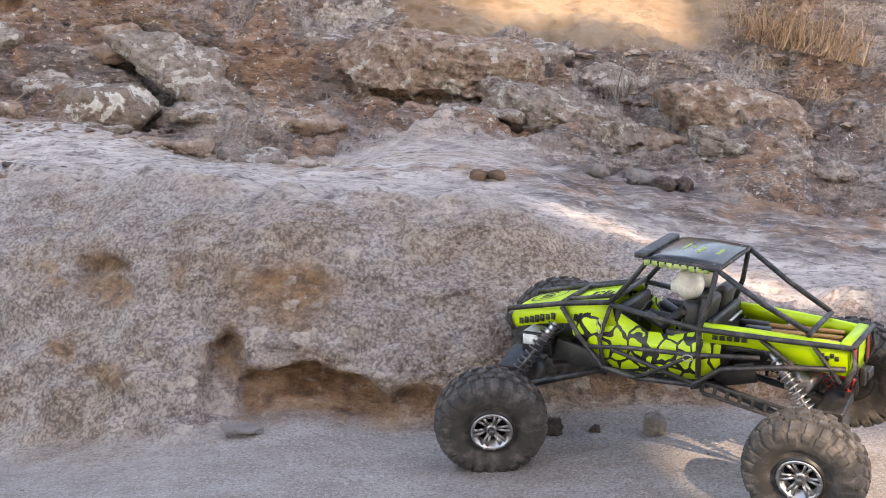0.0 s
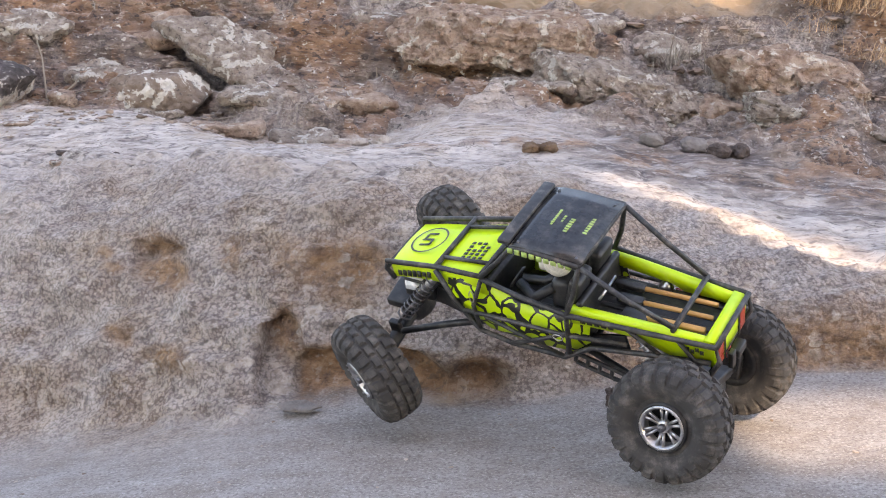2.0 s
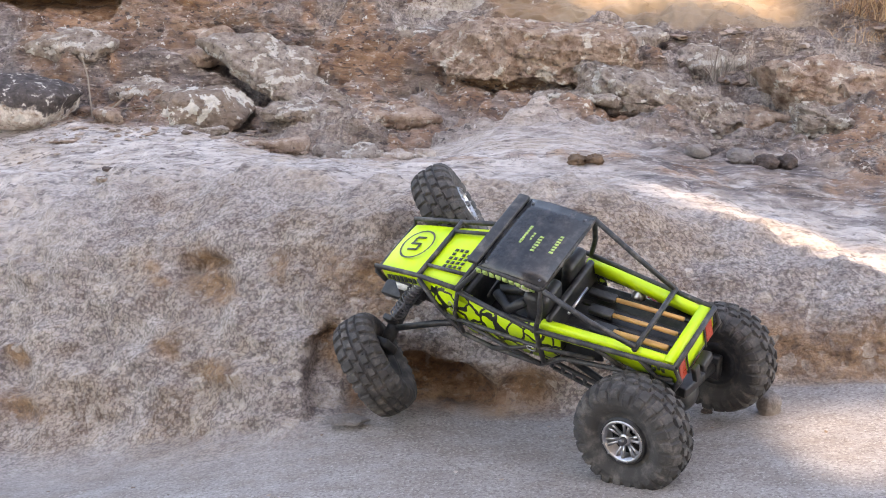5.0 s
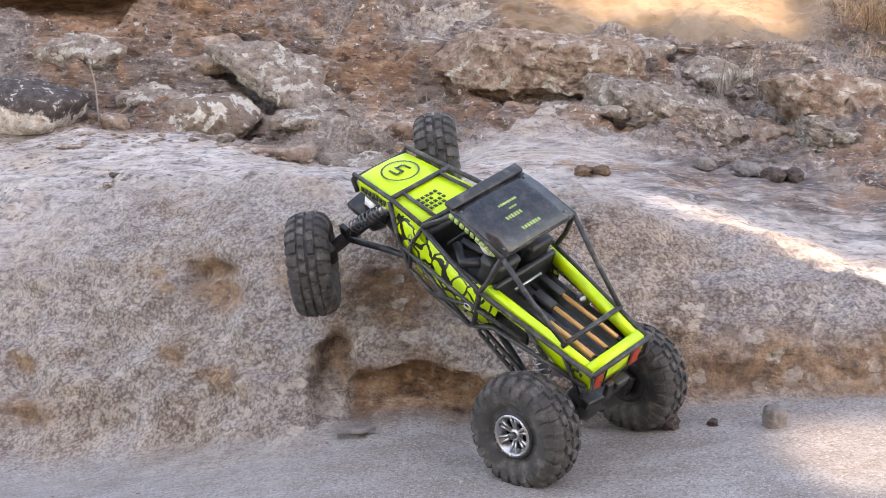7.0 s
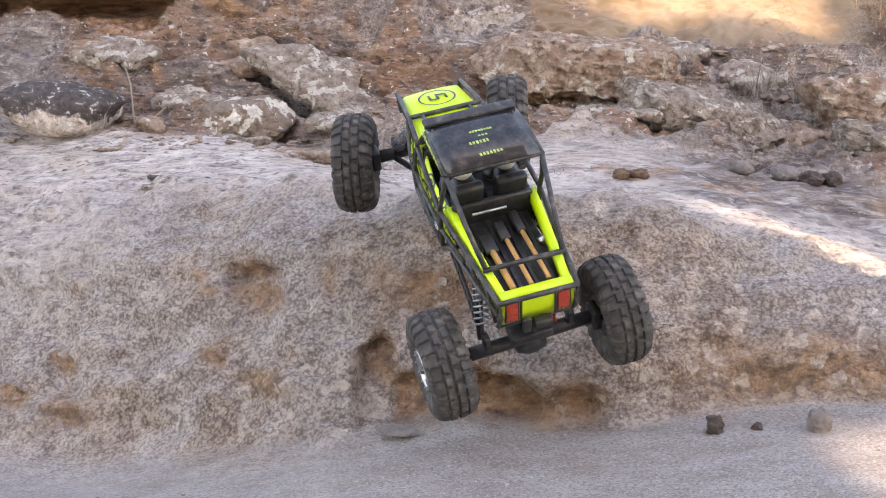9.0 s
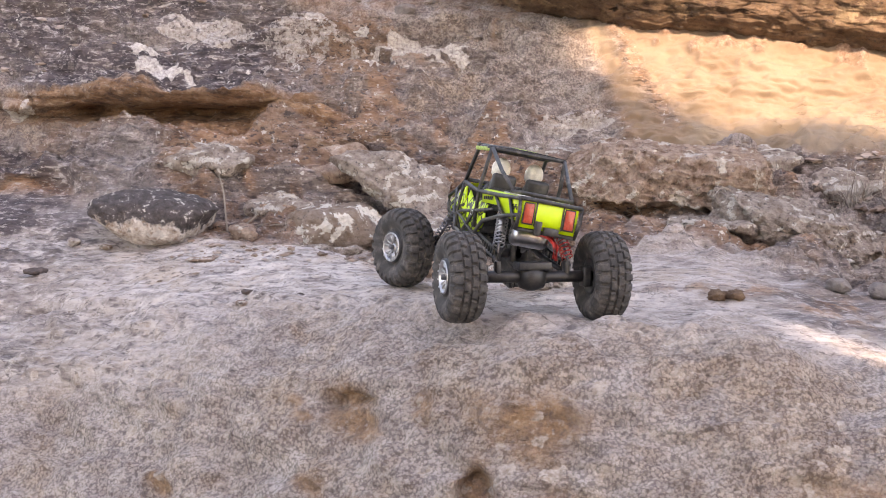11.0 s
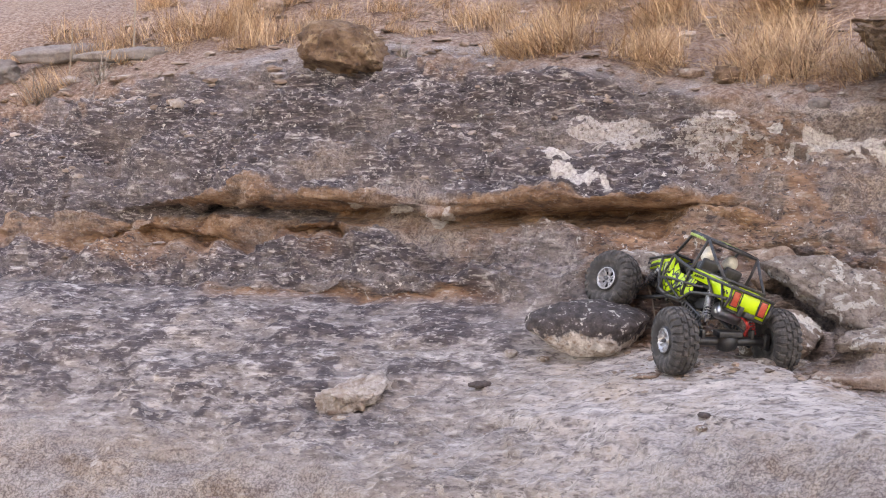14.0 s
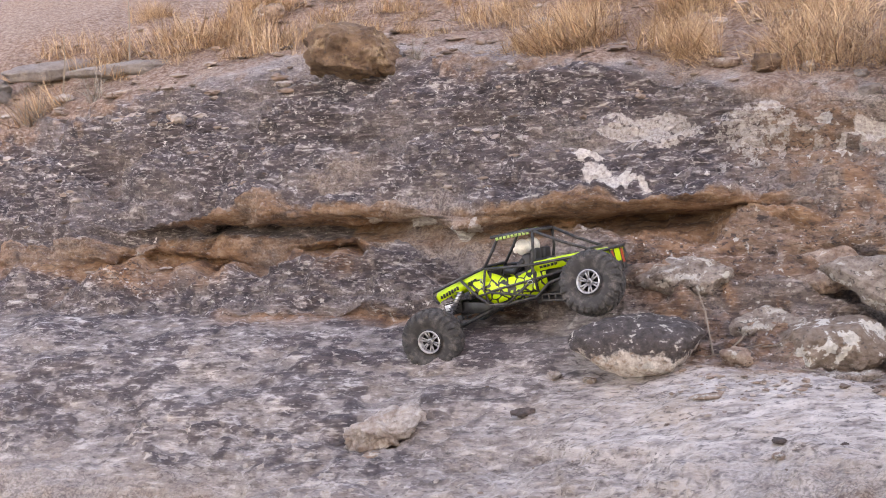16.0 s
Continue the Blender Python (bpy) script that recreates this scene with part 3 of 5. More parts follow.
    ochre = np.maximum(ochre, np.clip(0.9 + 0.4 * n1, 0, 1) * np.maximum(0.95 * main_face, low_face))
    blotch = smooth(0.7 * n3 + 0.9 * n2 + 0.25 * broad + 0.12, 0.0, 0.3)
    dark = np.maximum(dark, left * between(at["brow"] + 0.2, at["ledge"] + 0.3, 0.4) * np.clip(0.38 + 0.3 * smooth(level, at["top"], at["bank"]) + 0.5 * blotch * smooth(level, at["brow"], at["crest"]), 0, 1))
    dark = np.maximum(dark, smooth(-x + 0.2 * n1, 0.75, 1.3) * between(at["brow"] - 0.2, at["ledge"] + 0.2, 0.5) * np.clip(0.5 + 0.42 * blotch, 0, 1))
    dark = np.maximum(dark, 0.7 * between(at["shelf"] - 0.2, at["hill"] + 0.3, 0.3) * smooth(x, -0.75, -0.5) * (1 - cream) * smooth(n1 + n2, -0.4, 0.25))
    dark = np.maximum(dark, np.clip(rims * (0.85 * hillside * soft + 0.35 * topside + 0.45 * face), 0, 1))
    # the gully: brown debris, and dark striped rock on its right part
    gully = between(at["crest"] + 0.25, at["ledge"], 0.2)
    umber = np.maximum(umber, gully * smooth(x + 0.1 * n1, -0.85, -0.7) * np.clip(0.5 + 0.8 * n2, 0, 1))
    red = smooth(n1 + 0.4 * n2, 0.05, 0.4) * 0.8
    brown = np.maximum(brown, umber * red)
    umber = umber * (1 - red)
    streaks = smooth(np.sin(150 * (z + 0.25 * (y - 2.3) + 0.12 * x) + 4 * n1), -0.2, 0.5)
    dark = np.maximum(dark, smooth(x, 0.28, 0.36) * between(at["crest"] + 0.05, at["ledge"], 0.15) * (0.35 + 0.5 * streaks))
    # a smooth grey swell of bare rock in the gully
    swell = smooth(1 - np.sqrt(((x - 0.12) / 0.34) ** 2 + ((y - 2.6) / 0.2) ** 2) + 0.15 * n1, 0.0, 0.3)
    umber, brown, dark = umber * (1 - 0.85 * swell), brown * (1 - 0.9 * swell), dark * (1 - 0.6 * swell)
    pale = np.clip(topside * (0.9 + 0.3 * n1), 0, 1)
    pale = np.maximum(pale, 0.55 * swell)
    pale = np.maximum(pale, 0.85 * smooth(-x, 0.4, 0.75) * between(at["brow"] - 0.35, at["top"], 0.35))
    pale = np.maximum(pale, between(at["bank"] - 0.1, at["ledge"] + 0.4, 0.3) * smooth(n3, -0.2, 0.3) * 0.7)
    lichen = np.clip(face * (0.7 + n1), 0, 1) + 0.25 * hillside
    fleck = np.clip(hillside * (0.7 + 0.6 * n1), 0, 1) + 0.3 * topside * left

    # crusts of white lichen on the hill: x, z, half width, half height
    crusts = [(-0.89, 0.668, 0.12, 0.04, 0.42), (-0.62, 0.635, 0.09, 0.06, 0.36), (-0.33, 0.625, 0.1, 0.035, 0.85), (-1.018, 0.612, 0.035, 0.008, 1.0), (-1.003, 0.583, 0.035, 0.013, 1.0),
              (-0.933, 0.55, 0.06, 0.018, 0.9), (-1.304, 0.457, 0.02, 0.02, 0.9), (-1.402, 0.474, 0.022, 0.02, 0.7), (-1.27, 0.47, 0.02, 0.02, 0.5), (-0.597, 0.684, 0.028, 0.018, 1.0),
              (-0.483, 0.654, 0.02, 0.012, 1.0), (-0.445, 0.576, 0.025, 0.012, 1.0), (-1.531, 0.489, 0.022, 0.014, 0.5), (-1.479, 0.56, 0.06, 0.03, 0.25), (-1.314, 0.462, 0.018, 0.016, 0.9), (-1.425, 0.468, 0.018, 0.018, 0.7), (0.03, 0.48, 0.08, 0.025, 0.4)]
    chalk = np.zeros(shape)
    for cx, cz, rx, rz, strength in crusts:
        r = np.sqrt(((x - cx) / rx) ** 2 + ((z - cz) / rz) ** 2) + 0.38 * n2 + 0.3 * n3
        chalk = np.maximum(chalk, strength * smooth(1.05 - r, 0.0, 0.14))
    chalk = np.clip(1.3 * chalk, 0, 1) * hillside

    rows, columns = shape
    index = np.arange(rows * columns).reshape(shape)
    quads = np.stack([index[:-1, :-1], index[:-1, 1:], index[1:, 1:], index[1:, :-1]], -1).reshape(-1, 4)
    mesh = bpy.data.meshes.new("ground")
    mesh.vertices.add(rows * columns)
    mesh.vertices.foreach_set("co", grid.reshape(-1).astype(np.float32))
    mesh.loops.add(quads.size)
    mesh.loops.foreach_set("vertex_index", quads.reshape(-1).astype(np.int32))
    mesh.polygons.add(len(quads))
    mesh.polygons.foreach_set("loop_start", np.arange(0, quads.size, 4, dtype=np.int32))
    mesh.polygons.foreach_set("use_smooth", np.ones(len(quads), bool))
    mesh.update(calc_edges=True)
    for name, values in dict(sand=sand, rust=rust, cream=cream, dark=dark, brown=brown, pale=pale, lichen=lichen, fleck=fleck, soil=soil, chalk=chalk, umber=umber, ochre=ochre).items():
        mesh.attributes.new(name, "FLOAT", "POINT").data.foreach_set("value", np.clip(values, 0, 1).reshape(-1).astype(np.float32))
    mesh.materials.append(ROCK)
    ground = new("ground", mesh)
    tagged(ground, "weathered grey and brown sandstone bank above a sandy floor", "rock ground", kind="structure")
    return ground


GROUND = make_ground()


# ---------------------------------------------------------------- rocks, stones, grass
from mathutils.bvhtree import BVHTree

_mesh = GROUND.data
_co = np.empty(len(_mesh.vertices) * 3, np.float32)
_mesh.vertices.foreach_get("co", _co)
_ix = np.empty(len(_mesh.loops), np.int32)
_mesh.loops.foreach_get("vertex_index", _ix)
TREE = BVHTree.FromPolygons(_co.reshape(-1, 3).tolist(), _ix.reshape(-1, 4).tolist())


def drop(x, y):
    """The height of the ground at a place."""
    hit = TREE.ray_cast(Vector((x, y, 6.0)), Vector((0, 0, -1)))
    return hit[0].z if hit[0] else 0.0


def array_mesh(name, points, faces, material, smooth_faces=True):
    mesh = bpy.data.meshes.new(name)
    mesh.from_pydata(points.tolist() if hasattr(points, "tolist") else points, [], faces)
    mesh.materials.append(material)
    mesh.polygons.foreach_set("use_smooth", np.full(len(mesh.polygons), smooth_faces))
    return mesh


SPHERES = {}


def sphere(level):
    if level not in SPHERES:
        bm = bmesh.new()
        bmesh.ops.create_icosphere(bm, subdivisions=level, radius=1)
        SPHERES[level] = (np.array([v.co[:] for v in bm.verts]), [[v.index for v in f.verts] for f in bm.faces])
        bm.free()
    return SPHERES[level]


def rock(name, centre, size, turn=(0, 0, 0), seed=0, power=2.6, rough=0.16, material=None, label="", category="rock", group="", level=6, sink=0.0, base=None, strata=0.0):
    """A weathered stone: a rounded block with broken, noisy sides, of the given full size."""
    unit, faces = sphere(level)
    p = unit / (np.abs(unit) ** power).sum(1, keepdims=True) ** (1 / power)
    half = np.array(size) / 2
    scale = 1 / max(size)
    q = p * half
    crease = 0.5 - np.abs(fbm(q * scale, 4.5, 3, 0.5, seed + 3))
    bend = fbm(q * scale, 2.2, 3, 0.5, seed)[:, None] + 0.45 * fbm(q * scale, 9, 4, 0.6, seed + 7)[:, None] + 0.5 * crease[:, None]
    # a few flat breaks
    rng = np.random.RandomState(seed)
    for _ in range(5):
        n = rng.normal(size=3)
        n /= np.linalg.norm(n)
        over = np.maximum(p @ n - rng.uniform(0.72, 0.95), 0)
        p = p - 0.8 * over[:, None] * n
    q = p * half * (1 + rough * bend)
    if strata:
        # layered sides: beds that stand out or weather back, with crisp joints
        bed = fbm(np.stack([0 * q[:, 0], 0 * q[:, 1], q[:, 2] * 6 + 0.4 * fbm(q, 5, 2, 0.5, seed + 5)], 1), 9, 3, 0.6, seed + 9)
        bed = np.round(bed * 4) / 4
        block = np.round(2.5 * fbm(q, 7, 3, 0.5, seed + 12)) / 2.5
        q[:, :2] *= 1 + strata * bed[:, None]
        q = q * (1 + 0.6 * strata * block[:, None])
        q += 0.006 * np.stack([fbm(q, 45, 3, 0.6, seed + s) for s in (21, 22, 23)], 1)
    if base is not None:
        q[:, 2] = np.maximum(q[:, 2], -half[2] * base)
    ob = new(name, array_mesh(name, q, faces, material))
    ob.matrix_world = pose(centre[0], centre[1], centre[2] - sink, *turn)
    if label:
        tagged(ob, label, category, group)
    return ob


def flat_rock(name, centre, outline, height, lean, seed, material, label, turn=0.0, edge=0.4, rough=0.012):
    """A broken slab: an outline in its own plane, given a thickness with rough edges, and leaned back."""
    around, layers = 150, 26
    outline = np.array(outline, float)
    angles = np.linspace(-math.pi, math.pi, around, endpoint=False)
    corners = np.arctan2(outline[:, 1], outline[:, 0])
    order = np.argsort(corners)
    ring = np.concatenate([outline[order], outline[order][:1]])
    radius = []
    for a in angles:
        d = np.array([math.cos(a), math.sin(a)])
        best = 0.01
        for u, v in zip(ring, ring[1:]):
            e = v - u
            det = d[0] * -e[1] + d[1] * e[0]
            if abs(det) > 1e-9:
                s = (u[0] * -e[1] + u[1] * e[0]) / det
                k = (d[0] * u[1] - d[1] * u[0]) / det
                if s > 0 and -1e-6 <= k <= 1 + 1e-6:
                    best = max(best, s)
        radius.append(best)
    radius = np.array(radius)
    points, faces = [], []
    for n in range(layers + 1):
        phi = -math.pi / 2 + math.pi * n / layers
        inner = max(math.cos(phi), 0.0) ** edge
        up = height / 2 * math.copysign(abs(math.sin(phi)) ** 0.8, math.sin(phi))
        points.append(np.stack([radius * inner * np.cos(angles), radius * inner * np.sin(angles), np.full(around, up)], 1))
    points = np.concatenate(points)
    for n in range(layers):
        for k in range(around):
            m = (k + 1) % around
            faces.append((n * around + k, n * around + m, (n + 1) * around + m, (n + 1) * around + k))
    shift = fbm(points, 14, 4, 0.55, seed)[:, None] * rough
    normals = points * np.array([1, 1, 4.0])
    normals /= np.linalg.norm(normals, axis=1, keepdims=True) + 1e-9
    chips = np.round(3 * fbm(points * (1, 1, 2.0), 24, 2, 0.5, seed + 6))[:, None] / 3
    points = points + (shift + 0.5 * rough * chips) * normals + 0.5 * rough * np.stack([fbm(points, 40, 3, 0.55, seed + s) for s in (1, 2, 3)], 1)
    ob = new(name, array_mesh(name, points, faces, material))
    ob.matrix_world = pose(*centre, lean, 0, turn)
    tagged(ob, label, "rock")
    return ob


def make_rocks():
    rock("boulder", (-0.838, 2.935, 0.287), (0.285, 0.19, 0.11), (2, 4, 4), 11, 2.5, 0.09, BOULDER, "rounded boulder with black crust above and white underside", "boulder", base=0.8)
    rock("boulder", (-0.462, 2.99, 0.262), (0.205, 0.15, 0.10), (0, -3, 10), 23, 3.2, 0.14, WHITEFACE, "brown block with a crust of white lichen", "boulder")
    flat_rock("flat_rock", (-0.295, 3.03, 0.335), [(-0.198, 0.1), (-0.132, 0.114), (-0.048, 0.11), (0.078, 0.053), (0.07, 0.023), (0.06, -0.008), (0.102, -0.049), (0.192, -0.103), (0.072, -0.117), (-0.024, -0.068), (-0.12, 0.023)], 0.04, 42, 5, SLAB, "leaning grey sandstone slab with a scooped end", 4, 0.2, 0.010)
    rock("boulder", (0.205, 3.02, 0.388), (0.44, 0.2, 0.125), (4, 3, -3), 31, 6.0, 0.08, TANROCK, "long blocky sandstone ledge with pale lichen", "boulder", strata=0.07, level=7)
    rock("boulder", (0.45, 2.86, 0.312), (0.37, 0.14, 0.085), (6, 14, -14), 37, 5.0, 0.09, SLAB, "low sandstone ledge spotted with lichen", "boulder", strata=0.07)
    rock("boulder", (0.79, 2.9, 0.335), (0.31, 0.2, 0.11), (4, 10, -10), 41, 3.4, 0.17, TANROCK, "tan sandstone ledge with a pale top", "boulder", strata=0.07)
    rock("boulder", (0.85, 2.74, 0.265), (0.36, 0.16, 0.085), (4, 12, -14), 43, 3.4, 0.15, SLAB, "grey lichened sandstone ledge", "boulder", strata=0.07)
    rock("boulder", (-1.717, 3.93, 0.878), (0.28, 0.2, 0.15), (0, 6, 10), 47, 3.2, 0.17, BROWNROCK, "brown lichen-covered boulder on the dirt slope", "boulder")
    rock("boulder", (0.47, 3.62, 0.755), (1.78, 0.56, 0.25), (3, 3.5, -3), 53, 5.0, 0.07, BROWNROCK, "huge brown boulder overhanging a cream cliff", "boulder", level=7, strata=0.04)
    rock("stone", (-1.318, 2.77, 0.168), (0.128, 0.075, 0.055), (6, -12, 8), 66, 4.5, 0.3, PALESTONE, "pale whitish stone propped on a smaller one", "stone")
    rock("stone", (-1.325, 2.72, 0.127), (0.045, 0.035, 0.022), (0, -8, 0), 62, 2.6, 0.15, TANROCK, "small tan stone under a larger one", "stone", level=3)
    # thin plates that lie broken on the slope behind the crest
    for n, (x, y, w, d, h, turn) in enumerate([
            (-0.3, 2.76, 0.17, 0.09, 0.026, 8), (-0.15, 2.74, 0.14, 0.08, 0.022, -12), (-0.44, 2.8, 0.13, 0.07, 0.022, 15), (-0.07, 2.88, 0.2, 0.1, 0.032, -5), (-0.26, 2.9, 0.2, 0.1, 0.03, 14),
            (-0.02, 2.56, 0.08, 0.05, 0.014, 20), (-0.2, 2.6, 0.09, 0.05, 0.012, -10), (0.3, 2.83, 0.2, 0.1, 0.03, -18), (-0.6, 3.04, 0.16, 0.08, 0.03, 4), (-0.5, 3.14, 0.24, 0.12, 0.036, -6),
            (0.02, 3.13, 0.22, 0.1, 0.036, 10), (-0.75, 3.1, 0.2, 0.1, 0.03, -4), (0.64, 2.84, 0.2, 0.09, 0.034, -16), (0.58, 3.08, 0.16, 0.09, 0.028, 6), (0.42, 3.12, 0.2, 0.1, 0.03, -8)]):
        rng = random.Random(300 + n)
        outline = []
        for k in range(9):
            a = 2 * math.pi * (k + rng.uniform(-0.3, 0.3)) / 9
            outline.append((0.5 * w * rng.uniform(0.75, 1.1) * math.cos(a), 0.5 * d * rng.uniform(0.7, 1.1) * math.sin(a)))
        rise = math.degrees(math.atan2(drop(x, y + 0.06) - drop(x, y - 0.06), 0.12))
        flat_rock("flat_rock", (x, y, 0.5 * (drop(x, y + 0.03) + drop(x, y - 0.03)) + 0.3 * h), outline, h, min(max(0.75 * rise, -10), 40), 310 + n, SLAB if n % 3 else TANROCK, "thin broken sandstone plate lying on the slope", turn, 0.18, 0.009)
    # single stones: place, size, turn, look
    stones = [
        ("stone", -0.65, 2.93, 0.075, 0.05, 0.034, TANROCK, "flat orange-tan stone in the gully"),
        ("stone", -0.045, 2.46, 0.06, 0.05, 0.028, PALESTONE, "angular pale stone in the gully"),
        ("stone", 0.0, 2.44, 0.028, 0.03, 0.02, PALESTONE, "small pale stone in the gully"),
        ("stone", 0.25, 2.36, 0.034, 0.029, 0.018, BROWNROCK, "dark brown stone behind the crest"),
        ("stone", 0.282, 2.36, 0.028, 0.022, 0.02, BROWNROCK, "dark brown stone behind the crest"),
        ("stone", 0.475, 2.53, 0.042, 0.036, 0.029, GREYSTONE, "smooth rounded grey stone"),
        ("stone", 0.553, 2.53, 0.045, 0.036, 0.029, GREYSTONE, "smooth rounded grey stone"),
        ("stone", 0.62, 2.48, 0.04, 0.035, 0.026, DARKSTONE, "dark stone on the striped rock"),
        ("stone", 0.585, 2.47, 0.035, 0.035, 0.024, DARKSTONE, "dark stone on the striped rock"),
        ("stone", 0.431, 1.672, 0.027, 0.027, 0.034, GREYSTONE, "smooth egg-shaped grey pebble on the sand"),
        ("stone", 0.307, 1.685, 0.018, 0.02, 0.024, DARKSTONE, "small dark pebble on the sand"),
        ("stone", 0.36, 1.69, 0.012, 0.012, 0.009, DARKSTONE, "tiny dark pebble on the sand"),
        ("stone", -1.036, 2.79, 0.06, 0.03, 0.012, DARKSTONE, "thin dark rock flake"),
        ("stone", -0.546, 2.48, 0.022, 0.018, 0.008, DARKSTONE, "small dark chip on the rock"),
        ("stone", -0.545, 2.42, 0.018, 0.02, 0.010, TANROCK, "small orange pebble on the rock"),
        ("stone", -0.445, 2.432, 0.012, 0.012, 0.006, DARKSTONE, "small dark chip on the rock"),
        ("stone", -0.386, 3.56, 0.05, 0.04, 0.028, GREYSTONE, "smooth grey stone beside the overhang"),
        ("stone", -0.404, 3.64, 0.03, 0.03, 0.02, GREYSTONE, "smooth grey stone beside the overhang"),
        ("stone", -2.233, 3.89, 0.045, 0.04, 0.028, PALESTONE, "pale stone on the dark slope"),
        ("stone", -2.438, 4.03, 0.055, 0.04, 0.022, PALESTONE, "pale flat stone on the dark slope"),
        ("stone", -2.299, 3.98, 0.028, 0.03, 0.03, TANROCK, "upright tan stone on the dark slope"),
        ("stone", -2.196, 3.55, 0.085, 0.05, 0.05, TANROCK, "pale triangular stone on the shelf"),
        ("stone", -2.458, 3.68, 0.025, 0.025, 0.016, PALESTONE, "small pale stone on the dark slope"),
        ("stone", -1.16, 2.59, 0.009, 0.009, 0.006, PALESTONE, "tiny white pebble on the rock"),
        ("stone", -1.002, 2.915, 0.026, 0.024, 0.018, PALESTONE, "small pale stone beside the boulder"),
        ("stone", -0.927, 2.884, 0.024, 0.02, 0.012, TANROCK, "small tan stone beside the boulder"),
        ("stone", -0.685, 2.702, 0.05, 0.03, 0.008, TANROCK, "flat tan flake set in the rock"),
        ("stone", -0.726, 3.78, 0.07, 0.05, 0.024, TANROCK, "flat stone under the grass"),
        ("stone", -2.351, 4.9, 0.09, 0.07, 0.06, TANROCK, "pale round stone in the grass"),
        ("stone", -1.239, 4.2, 0.09, 0.07, 0.045, GREYSTONE, "grey stone at the edge of the grass"),
        ("stone", -1.95, 4.0, 0.06, 0.05, 0.02, PALESTONE, "pale flat stone at the edge of the dirt"),
        ("stone", -0.62, 3.72, 0.06, 0.05, 0.045, BROWNROCK, "brown stone under the grass"),
        ("stone", -0.52, 3.7, 0.035, 0.03, 0.025, TANROCK, "small tan stone under the grass"),
        ("stone", -2.75, 4.6, 0.5, 0.12, 0.05, GREYSTONE, "long grey stone half sunk in dirt"),
        ("stone", -3.05, 4.75, 0.42, 0.1, 0.06, GREYSTONE, "long grey ledge stone half sunk in dirt"),
        ("stone", -3.3, 4.6, 0.22, 0.14, 0.1, GREYSTONE, "grey stone block in the dirt"),
        ("stone", -2.62, 4.25, 0.09, 0.06, 0.03, TANROCK, "flat tan stone at the edge of the dirt"),
        ("stone", -2.9, 4.42, 0.07, 0.05, 0.03, PALESTONE, "pale stone at the edge of the dirt"),
    ]
    for n, (name, x, y, sx, sy, sz, material, label) in enumerate(stones):
        rock(name, (x, y, drop(x, y) + sz * 0.32), (sx, sy, sz), (0, 0, 37 * n % 90 - 45), 100 + n, 2.8, 0.14 if "smooth" in label else 0.3, material, label, "stone", level=4)
    flat_rock("rock_flake", (-0.08, 1.705, 0.054), [(-0.03, 0.008), (0.005, 0.016), (0.03, 0.004), (0.012, -0.012), (-0.02, -0.01)], 0.006, 8, 3, GREYSTONE, "thin grey flake lying at the hollow", 0, 0.3, 0.002)


def make_gravel():
    """Loose chips in the gully, on the hill and over the dirt: one mesh for each stretch."""
    unit, faces = sphere(2)
    rng = np.random.RandomState(8)
    stretches = [
        ("gravel", "brown and pale rock chips lying in the gully", 380, lambda: (rng.uniform(-0.75, 0.0), rng.uniform(2.62, 3.0)), (0.003, 0.012), GRAVEL),
        ("gravel", "loose chips on the dark rock slope", 420, lambda: (rng.uniform(-2.8, -0.2), rng.uniform(3.45, 3.95)), (0.004, 0.018), GRAVEL),
        ("gravel", "stones scattered over the dirt slope", 800, lambda: (rng.uniform(-3.5, 0.2), rng.uniform(3.85, 5.1)), (0.005, 0.032), GRAVEL),
        ("gravel", "rock chips below the cream cliff", 260, lambda: (rng.uniform(0.3, 1.1), rng.uniform(2.85, 3.13)), (0.004, 0.022), GRAVEL),
        ("gravel", "tiny chips strewn over the pale rock", 70, lambda: (rng.uniform(-1.6, 0.5), rng.uniform(2.1, 2.9)), (0.002, 0.006), GRAVEL),
        ("gravel", "tiny chips strewn over the sand", 90, lambda: (rng.uniform(-0.5, 0.6), rng.uniform(1.35, 1.72)), (0.001, 0.004), GRAVEL),
    ]
    for name, label, count, where, (small, large), material in stretches:
        points, all_faces = [], []
        for n in range(count):
            x, y = where()
            s = small + (large - small) * rng.uniform() ** 2.5
            shape = unit * rng.uniform(0.6, 1.1, (1, 3)) * (1, 0.8, 0.32) * (1 + 0.4 * rng.normal(size=(len(unit), 1)) * 0.6)
            a = rng.uniform(0, 6.28)
            turn = np.array([[math.cos(a), -math.sin(a), 0], [math.sin(a), math.cos(a), 0], [0, 0, 1]])
            start = len(points) * len(unit)
            points.append(shape @ turn.T * s + (x, y, drop(x, y) + 0.2 * s))
            all_faces += [[start + i for i in f] for f in faces]
        ob = new(name, array_mesh(name, np.concatenate(points), all_faces, material, False))
        tagged(ob, label, "gravel", kind="stuff")


